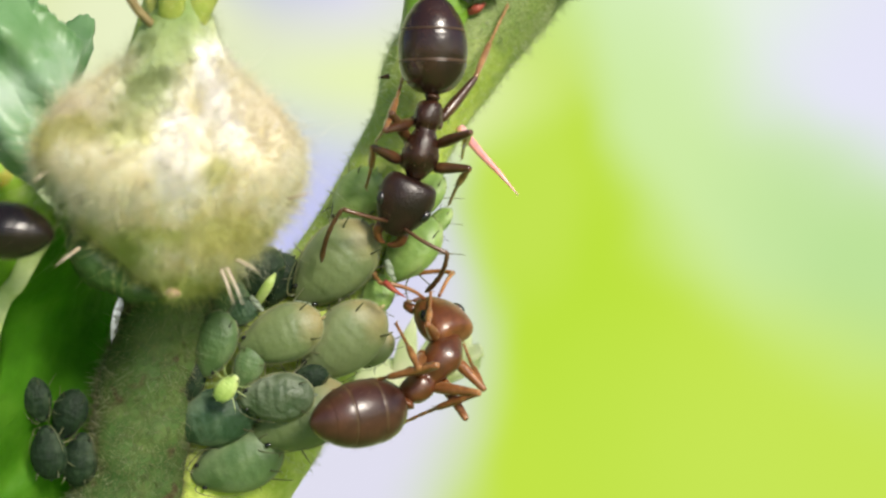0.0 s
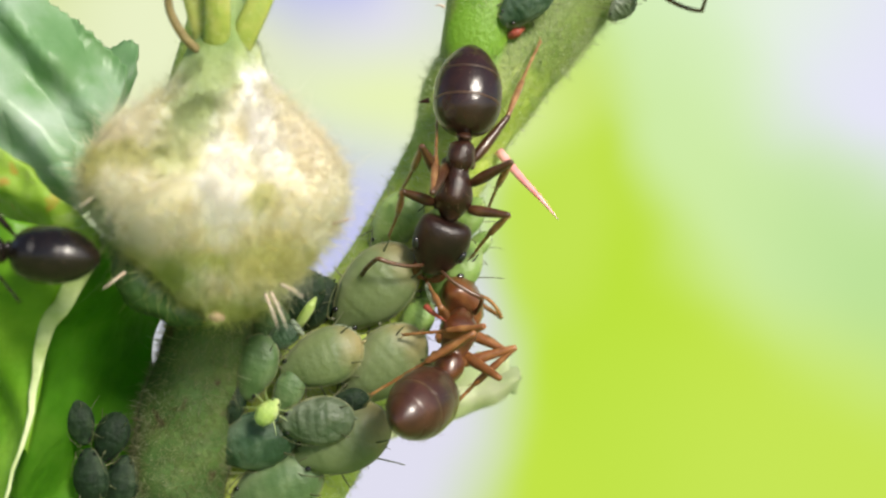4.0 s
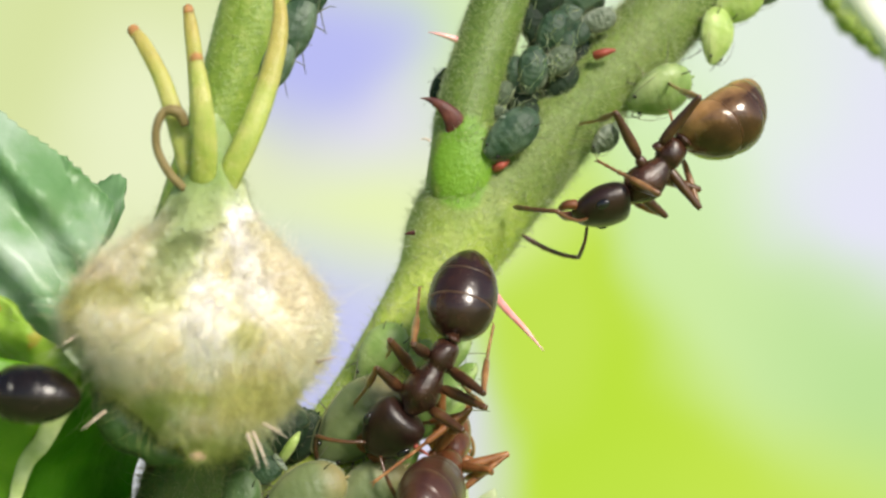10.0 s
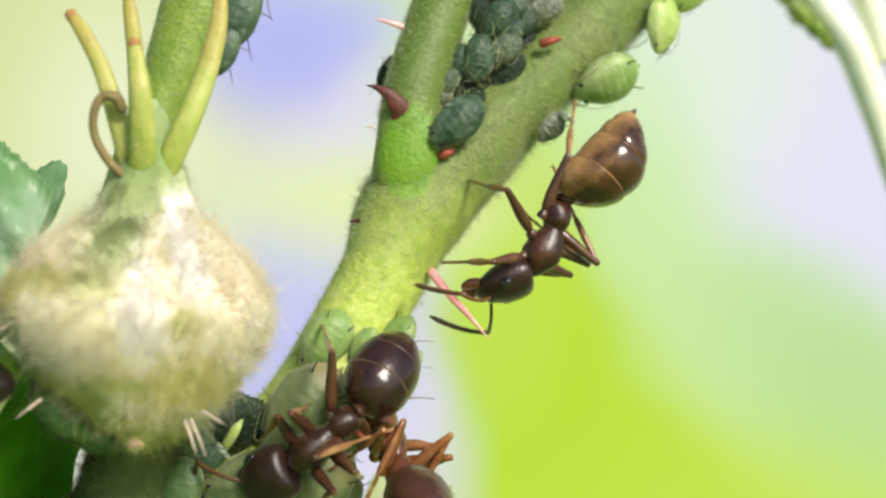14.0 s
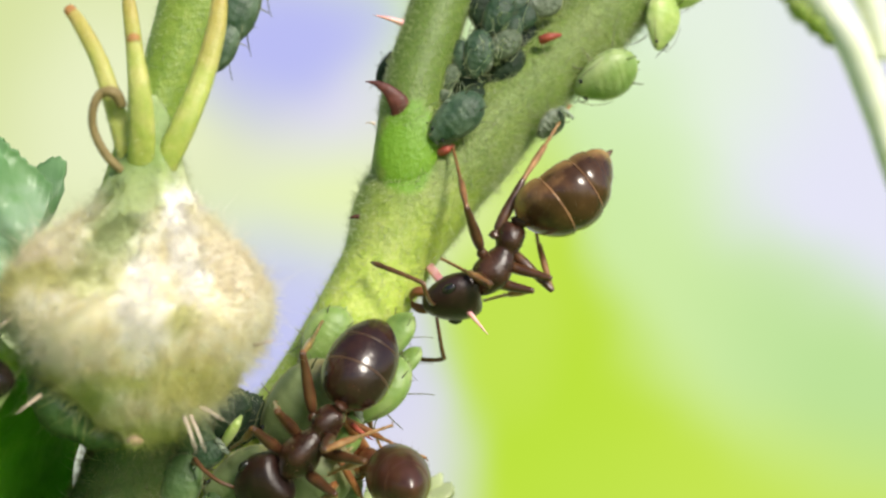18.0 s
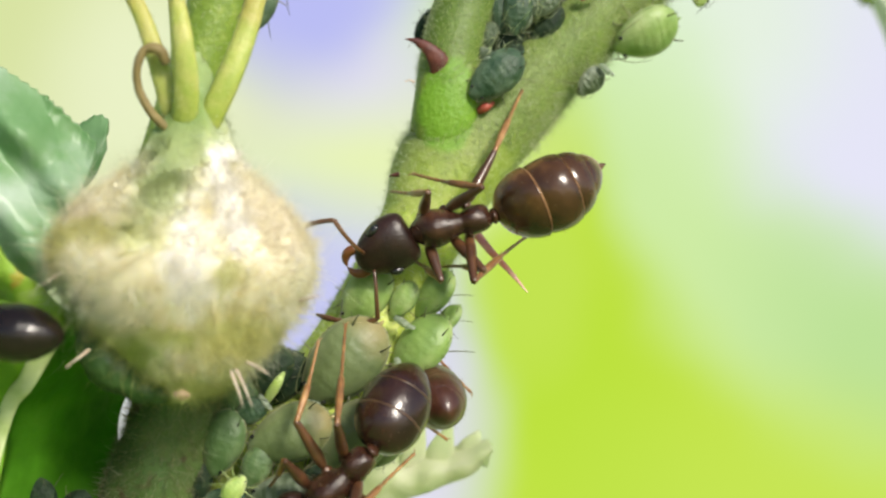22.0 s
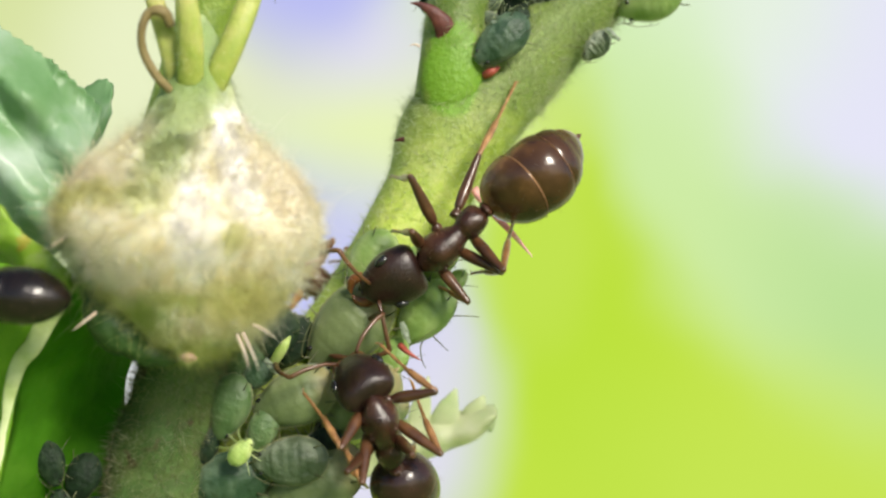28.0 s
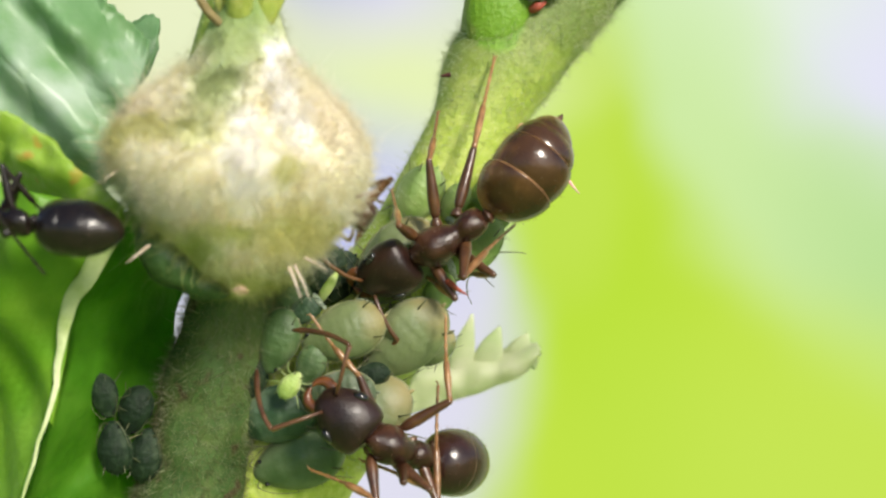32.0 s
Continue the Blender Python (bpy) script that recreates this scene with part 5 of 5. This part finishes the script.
def gait(ant, seed, held=None, beat=0.25, reach=0.42, stance=None):
    """Feet stay where they stand until the body has gone on too far, then step; held: joint -> rows of (from, to, place in mm)."""
    rnd = random.Random(seed)
    here = whereabouts(ant)
    moving = ant.animation_data is not None
    times = [i * beat for i in range(int(32 / beat) + 1)] if moving else [0.0]
    stand = dict(STANCE)
    stand.update(stance or {})
    for leg in [c for c in ant.children if "joint" in c]:
        joint = leg["joint"]
        n, s = joint[1], 1 if joint[0] == "l" else -1
        shin = child(leg, "shin")
        home = stand.get(joint) or stand[n]
        home = Vector((home[0], home[1] * (s if joint not in stand else 1), home[2])) * MM
        home += Vector((rnd.gauss(0, 0.08), rnd.gauss(0, 0.08), 0)) * MM
        foot = None
        up_rows, low_rows = [], []
        for t in times:
            m = here(t)
            want = m @ home
            fixed = next((Vector(p) * MM for a, b, p in (held or {}).get(joint, ()) if a <= t <= b), None)
            if fixed is not None:
                foot = fixed
            elif foot is None or (foot - want).length > reach * MM * rnd.uniform(0.8, 1.2):
                foot = want + (want - foot) * 0.25 if foot is not None else want
            p, q = bend(joint, m.inverted() @ foot)
            up_rows.append((t, p))
            low_rows.append((t, q))
        if moving:
            walk(leg, up_rows)
            walk(shin, low_rows)
        else:
            leg.matrix_basis, shin.matrix_basis = up_rows[0][1], low_rows[0][1]


def feel(ant, seed, swing=16.0, rest=((0, 0, 0), (0, 0, 0))):
    """Antennae swing gently on their sockets."""
    rnd = random.Random(seed)
    head = child(ant, "head")
    for k, ob in enumerate(c for c in head.children if c.name.startswith("antenna")):
        o = ob.location.copy()
        ph, sp = rnd.uniform(0, 6), rnd.uniform(1.3, 2.2)
        rx, ry, rz = rest[k]
        rows = []
        for i in range(81):
            t = i * 0.4
            a = swing * (math.sin(sp * t + ph) + 0.5 * math.sin(2.3 * sp * t + 2 * ph))
            rows.append((t, Matrix.Translation(o) @ pose(0, 0, 0, rx + 0.5 * a, ry + 0.6 * swing * math.sin(1.7 * sp * t + ph), rz + a)))
        walk(ob, rows)


def motions():
    walk(ant_a, [
        (0, pose(-0.000099, -0.001582, 0.000260, -97.1, 77.7, 180.0)),
        (1, pose(-0.000313, -0.001698, -0.000155, -96.6, 73.3, 180.0)),
        (2, pose(-0.000261, -0.001681, -0.000092, -95.7, 67.0, 180.0)),
        (3, pose(-0.000217, -0.001670, -0.000051, -97.5, 80.5, 180.0)),
        (5.5, pose(-0.000260, -0.001574, 0.000293, -95.3, 64.5, 180.0)),
        (6, pose(-0.000337, -0.001536, 0.000432, -93.8, 55.3, 180.0)),
        (7, pose(-0.000155, -0.001561, 0.000343, -93.9, 55.6, 180.0)),
        (8, pose(-0.000103, -0.001746, -0.000332, -96.8, 75.1, 180.0)),
        (9, pose(-0.000480, -0.001889, -0.000826, -95.8, 68.2, 180.0)),
        (10, pose(-0.000409, -0.002048, -0.001002, -94.3, 58.6, 180.0)),
        (10.6, pose(-0.000452, -0.002228, -0.001254, -94.1, 57.3, 180.0)),
        (11, pose(-0.000657, -0.002138, -0.000942, -91.1, 39.9, 180.0)),
        (12, pose(-0.000721, -0.002289, -0.001469, -92.0, 45.0, 180.0)),
        (13, pose(-0.000792, -0.002420, -0.001897, -90.3, 35.6, 180.0)),
        (14, pose(-0.001146, -0.002482, -0.002111, -90.9, 38.9, 180.0)),
        (15, pose(-0.001375, -0.002483, -0.002118, -90.4, 35.9, 180.0)),
        (18, pose(-0.001327, -0.002512, -0.002215, -92.9, 49.9, 180.0)),
        (19, pose(-0.001017, -0.002538, -0.002309, -92.8, 49.4, 180.0)),
        (20, pose(-0.001522, -0.002550, -0.002519, -88.5, 25.4, 180.0)),
        (21, pose(-0.001551, -0.002550, -0.003171, -90.0, 33.6, 180.0)),
        (22, pose(-0.001550, -0.002550, -0.003498, -91.7, 43.1, 180.0)),
        (22.5, pose(-0.001685, -0.002550, -0.003413, -85.9, 10.3, 180.0)),
        (23, pose(-0.001485, -0.002562, -0.003363, -90.5, -20.6, -154.9)),
        (24, pose(-0.001388, -0.002561, -0.003214, -101.1, -43.4, -149.8)),
        (26.5, pose(-0.001177, -0.002562, -0.003423, -105.6, -46.5, -145.4)),
        (27, pose(-0.001197, -0.002562, -0.003252, -104.5, -45.8, -146.5)),
        (28, pose(-0.000938, -0.002563, -0.003250, -137.8, -60.6, -117.7)),
        (29, pose(-0.001254, -0.002560, -0.003676, -124.8, -62.4, -131.1)),
        (30, pose(-0.001240, -0.002563, -0.003845, -111.8, -48.9, -139.2)),
        (31, pose(-0.000993, -0.002567, -0.004274, -124.7, -46.4, -123.8)),
        (32, pose(-0.001457, -0.002568, -0.004566, -98.4, -24.2, -139.6)),
    ])
    nod(ant_a, 'head', [
        (0, 1, 1, -11),
        (1, 1, 1, -10),
        (2, -0, 23, 1),
        (3, 1, 15, -8),
        (5.5, 0, 22, -2),
        (6, -0, -0, 2),
        (7, 0, 0, -1),
        (8, 1, 20, -5),
        (9, 1, 15, -8),
        (10, 2, 24, -11),
        (10.6, 3, 48, -11),
        (11, -1, 25, 3),
        (12, 2, 0, -12),
        (13, 2, 24, -8),
        (14, 2, 26, -9),
        (15, 1, 29, -5),
        (18, 4, 31, -20),
        (19, 3, 22, -17),
        (20, -1, 36, 5),
        (21, 3, 34, -12),
        (22, -1, 41, 3),
        (22.5, 0, 38, -0),
        (23, -1, 57, -2),
        (24, -3, 46, -9),
        (26.5, -2, 55, -4),
        (27, -2, 59, -4),
        (28, 22, 75, 32),
        (29, 11, 63, 22),
        (30, 0, 60, 1),
        (31, 14, 37, 24),
        (32, -10, 32, -20),
    ])
    nod(ant_a, 'gaster', [
        (0, -1, -1, 12),
        (1, -1, -17, 9),
        (2, -2, -16, 12),
        (3, -0, -21, 0),
        (5.5, -2, -22, 14),
        (6, -3, -23, 18),
        (7, -4, -26, 25),
        (8, -1, -17, 8),
        (9, -1, -15, 9),
        (10, -3, -30, 16),
        (10.6, -3, -36, 15),
        (11, -5, -36, 26),
        (12, -5, -33, 26),
        (13, -7, -38, 36),
        (14, -4, -38, 18),
        (15, -4, -39, 19),
        (18, -2, -32, 13),
        (19, -2, -35, 13),
        (20, -5, -30, 27),
        (21, -5, -18, 31),
        (22, -3, -34, 18),
        (22.5, -5, -58, 20),
        (23, 5, -21, 14),
        (24, 10, -28, 20),
        (26.5, 8, -28, 14),
        (27, 10, -33, 17),
        (28, 7, -25, 8),
        (29, 1, -28, 1),
        (30, -4, -29, -5),
        (31, 9, -24, 8),
        (32, 4, -22, 4),
    ])
    walk(ant_b, [
        (0, pose(0.000078, -0.001890, -0.003378, 98.4, -45.6, 28.7)),
        (1, pose(-0.000149, -0.001889, -0.003008, 86.0, -60.5, 46.1)),
        (2, pose(-0.000299, -0.001876, -0.002878, 59.3, -37.4, 84.8)),
        (3, pose(-0.000229, -0.001685, -0.002653, 73.9, -56.0, 60.5)),
        (6, pose(-0.000309, -0.001583, -0.002673, 60.1, -53.3, 77.0)),
        (7, pose(-0.000262, -0.001579, -0.002681, 62.7, -45.2, 76.9)),
        (8, pose(-0.000230, -0.001580, -0.002512, 49.1, -49.3, 90.3)),
        (9, pose(-0.000202, -0.001377, -0.002521, 65.1, -38.3, 77.1)),
        (10, pose(-0.000102, -0.001273, -0.002260, 68.1, -23.8, 83.5)),
        (12, pose(0.000199, -0.001589, -0.002008, 79.4, -63.1, 53.5)),
        (14, pose(-0.000111, -0.001579, -0.002462, 24.9, -39.6, 115.6)),
        (15, pose(-0.000038, -0.001481, -0.002396, -0.2, -29.8, 133.1)),
        (18, pose(-0.000821, -0.000887, -0.002639, -50.2, -14.5, 152.9)),
        (19, pose(-0.000913, -0.000687, -0.002579, -75.5, -2.8, 154.3)),
        (20, pose(-0.001072, -0.000587, -0.002769, -61.4, -8.7, 153.4)),
        (21, pose(-0.000726, -0.000189, -0.002327, -59.6, -13.0, 158.3)),
        (22, pose(-0.000894, 0.000213, -0.002134, -60.0, -9.8, 154.1)),
        (23, pose(-0.001950, 0.001500, -0.002000, -64.5, -26.6, 180.0)),
        (27, pose(-0.002300, 0.002000, -0.001285, -64.5, -26.6, 180.0)),
        (32, pose(-0.002260, 0.002000, -0.001281, -54.7, -45.1, 180.0)),
    ])
    nod(ant_b, 'head', [
        (0, 18, 60, 63),
        (1, -0, 48, -10),
        (2, 15, 23, -20),
        (3, 4, 38, -22),
        (6, 11, 26, -30),
        (7, 14, 31, -27),
        (8, 20, 25, -33),
        (9, 17, 30, -26),
        (10, 13, 13, -16),
        (12, 1, 34, -22),
        (14, 41, 18, -38),
        (15, 55, 16, -32),
        (18, 170, 47, -4),
        (19, -168, 49, 6),
        (20, 179, 51, -0),
        (21, 152, 62, -18),
        (22, 128, 58, -35),
        (23, 86, 83, -84),
        (27, 83, 67, -62),
        (32, 71, 67, -57),
    ])
    nod(ant_b, 'gaster', [
        (0, -8, -5, -40),
        (1, -1, 20, -46),
        (2, 10, 5, -16),
        (3, 5, 16, -44),
        (6, 10, 12, -34),
        (7, 10, 10, -26),
        (8, 15, 10, -30),
        (9, 9, 13, -19),
        (10, 10, -2, -15),
        (12, 2, 36, -43),
        (14, 43, 27, -28),
        (15, 60, 22, -25),
        (18, 113, 42, -30),
        (19, 150, 46, -14),
        (20, 152, 46, -12),
        (21, 113, 45, -30),
        (22, 107, 39, -34),
        (23, 61, 53, -65),
        (27, 49, 38, -58),
        (32, 33, 36, -55),
    ])
    walk(ant_c, [
        (0, pose(0.007731, 0.001600, 0.005519, -159.2, 51.6, 180.0)),
        (3, pose(0.006203, 0.001600, 0.005205, -159.4, 48.1, 180.0)),
        (6, pose(0.005106, 0.001600, 0.003864, -159.2, 51.7, 180.0)),
        (7, pose(0.004968, 0.001500, 0.003447, -159.2, 51.7, 180.0)),
        (8, pose(0.004770, 0.001400, 0.003081, -159.2, 51.6, 180.0)),
        (9, pose(0.004190, 0.001200, 0.002883, -159.1, 52.6, 180.0)),
        (10, pose(0.003493, -0.000200, 0.002499, -159.4, 47.6, 180.0)),
        (10.6, pose(0.003432, -0.000200, 0.002143, -159.2, 50.9, 180.0)),
        (11, pose(0.003463, -0.000200, 0.002271, -158.9, 55.5, 180.0)),
        (12, pose(0.003235, -0.000300, 0.002077, -159.1, 52.6, 180.0)),
        (13, pose(0.002671, -0.000400, 0.001394, -158.7, 58.0, 180.0)),
        (14, pose(0.002553, -0.000400, 0.001085, -157.6, 66.5, 180.0)),
        (15, pose(0.002657, -0.000400, 0.001074, -156.6, 71.5, 180.0)),
        (18, pose(0.001730, -0.000200, 0.000665, -137.2, 61.5, 180.0)),
        (19, pose(0.001909, -0.000600, 0.000790, -127.4, 60.8, 180.0)),
        (20, pose(0.000795, -0.001100, 0.000699, -107.2, 15.9, 180.0)),
        (21, pose(0.000536, -0.001150, 0.000696, -106.1, 9.6, 180.0)),
        (22, pose(0.000175, -0.001200, 0.000521, -106.5, 11.8, 180.0)),
        (23, pose(0.000215, -0.001300, 0.000248, -108.5, 26.1, 180.0)),
        (24, pose(0.000213, -0.001400, -0.000045, -109.0, 32.1, 180.0)),
        (27, pose(0.000207, -0.001600, -0.000297, -109.4, 40.8, 180.0)),
        (28, pose(0.000099, -0.001650, -0.000320, -109.4, 40.7, 180.0)),
        (29, pose(0.000013, -0.001800, -0.000490, -109.4, 39.6, 180.0)),
        (30, pose(-0.000440, -0.001800, -0.000774, -109.2, 35.8, 180.0)),
        (31, pose(-0.000632, -0.001800, -0.000946, -108.6, 27.3, 180.0)),
        (32, pose(-0.000725, -0.001800, -0.001329, -108.8, 29.4, 180.0)),
    ])
    nod(ant_c, 'head', [
        (0, -3, 35, -15),
        (3, -1, 29, -12),
        (6, -4, 43, -21),
        (7, -4, 43, -21),
        (8, -4, 40, -19),
        (9, -4, 43, -21),
        (10, -1, 28, -12),
        (10.6, -3, 36, -16),
        (11, -4, 35, -16),
        (12, -3, 31, -13),
        (13, -5, 39, -18),
        (14, -9, 42, -22),
        (15, -9, 38, -20),
        (18, -10, 34, -38),
        (19, -6, 24, -35),
        (20, -2, -3, 11),
        (21, -1, -1, 5),
        (22, -3, -5, 18),
        (23, 0, 6, -2),
        (24, -0, 7, 1),
        (27, 0, 4, -11),
        (28, 0, 5, -15),
        (29, 0, 14, -8),
        (30, 0, 15, -3),
        (31, -1, 16, 13),
        (32, -1, 15, 6),
    ])
    nod(ant_c, 'gaster', [
        (0, -5, 2, -31),
        (3, -3, -1, -28),
        (6, -5, 3, -35),
        (7, -6, 2, -36),
        (8, -6, 3, -40),
        (9, -7, 11, -46),
        (10, -3, 1, -26),
        (10.6, -3, 6, -20),
        (11, -4, 13, -17),
        (12, -1, 6, -4),
        (13, -2, 8, -8),
        (14, -9, 12, -14),
        (15, -6, 20, -6),
        (18, -4, 16, -20),
        (19, -6, -6, -32),
        (20, 1, -18, -2),
        (21, 0, -19, 2),
        (22, -1, -13, 10),
        (23, 1, -10, -2),
        (24, 0, -13, 2),
        (27, 0, -14, -6),
        (28, 0, -14, -8),
        (29, 0, -17, -4),
        (30, 0, -20, 2),
        (31, -2, -26, 17),
        (32, -1, -22, 18),
    ])
    walk(ant_e, [
        (0, pose(0.006951, 0.002200, 0.005710, -27.0, -10.9, 180.0)),
        (9, pose(0.003034, 0.002200, 0.005862, -26.7, -5.8, 180.0)),
        (10, pose(0.001405, 0.002200, 0.006710, -26.7, 5.7, 180.0)),
        (10.6, pose(0.001677, 0.002200, 0.007078, -26.8, 7.9, 180.0)),
        (11, pose(0.001598, 0.002200, 0.007065, -26.9, 9.8, 180.0)),
        (12, pose(0.001007, 0.002200, 0.007186, -26.7, 5.5, 180.0)),
        (13, pose(0.000543, 0.002200, 0.007826, -26.6, -4.3, 180.0)),
        (15, pose(0.000160, 0.002200, 0.007895, -26.6, -4.3, 180.0)),
        (20, pose(-0.001862, 0.002400, 0.010311, -26.7, 6.4, 180.0)),
        (32, pose(-0.003456, 0.002400, 0.009935, -26.6, 4.8, 180.0)),
    ])
    nod(ant_e, 'head', [
        (0, 0, 0, 0),
        (9, -2, 4, -25),
        (10, 2, -2, -22),
        (10.6, 1, -14, -7),
        (11, 1, -17, -9),
        (12, 0, -9, -4),
        (13, -0, -0, -0),
        (15, -0, -0, -0),
        (20, 0, 0, 0),
        (32, 0, -0, -0),
    ])
    nod(ant_e, 'gaster', [
        (0, 5, 4, 28),
        (9, 2, -0, 28),
        (10, -2, -6, 21),
        (10.6, 0, -6, -3),
        (11, 1, -11, -6),
        (12, 0, -7, -4),
        (13, 0, 4, 2),
        (15, 0, 4, 2),
        (20, -1, -6, 8),
        (32, -1, -6, 19),
    ])
    ant_d.matrix_basis = pose(-0.006758, -0.004900, -0.000925, -26.7, -4.8, 180.0)
    ant_c.scale = (1.04, 1.04, 1.04)
    gait(ant_a, 1, {"l3": [(0, 9.3, at(925, 168, 0.2) / MM)],
                    "r3": [(10.3, 12.6, at(706, 320, -0.6) / MM), (13, 20.4, at(650, 482, -0.9) / MM), (20.9, 22.4, at(620, 562, -2.0) / MM), (22.7, 23.4, at(778, 636, -1.6) / MM), (23.8, 25.5, at(700, 732, -1.9) / MM), (28.5, 32, at(690, 850, -1.9) / MM)],
                    "r2": [(20.9, 22.4, at(572, 592, -2.0) / MM), (22.7, 24.3, at(566, 620, -2.2) / MM), (28.5, 32, at(704, 728, -1.9) / MM)],
                    "r1": [(22.7, 24.3, at(485, 640, -2.4) / MM), (30.6, 31.3, at(575, 657, -2.4) / MM), (31.7, 32, at(440, 690, -2.6) / MM)]})
    gait(ant_b, 2)
    gait(ant_c, 3, {"r1": [(13.5, 17.4, at(860, 372, -0.2) / MM)],
                    "r2": [(9.8, 13.2, at(1010, 104, 0.6) / MM), (13.5, 17.4, at(908, 226, 0.2) / MM), (17.6, 19.2, at(880, 174, 0.0) / MM), (20.4, 21.7, at(884, 190, 0.1) / MM), (22.4, 25.4, at(730, 212, -0.2) / MM), (26.2, 32, at(692, 362, -0.6) / MM)],
                    "r3": [(9.8, 12.4, at(1163, 28, 1.0) / MM), (12.7, 19.3, at(1097, 82, 0.9) / MM), (19.6, 21.4, at(1096, 90, 0.9) / MM), (21.6, 29.6, at(952, 108, 0.75) / MM), (30.0, 32, at(812, 186, 0.1) / MM)]})
    ant_d.scale = (0.743, 0.743, 0.743)
    gait(ant_d, 4)
    gait(ant_e, 5)
    feel(ant_a, 1)
    feel(ant_b, 2)
    feel(ant_c, 3)
    feel(ant_e, 5)


motions()
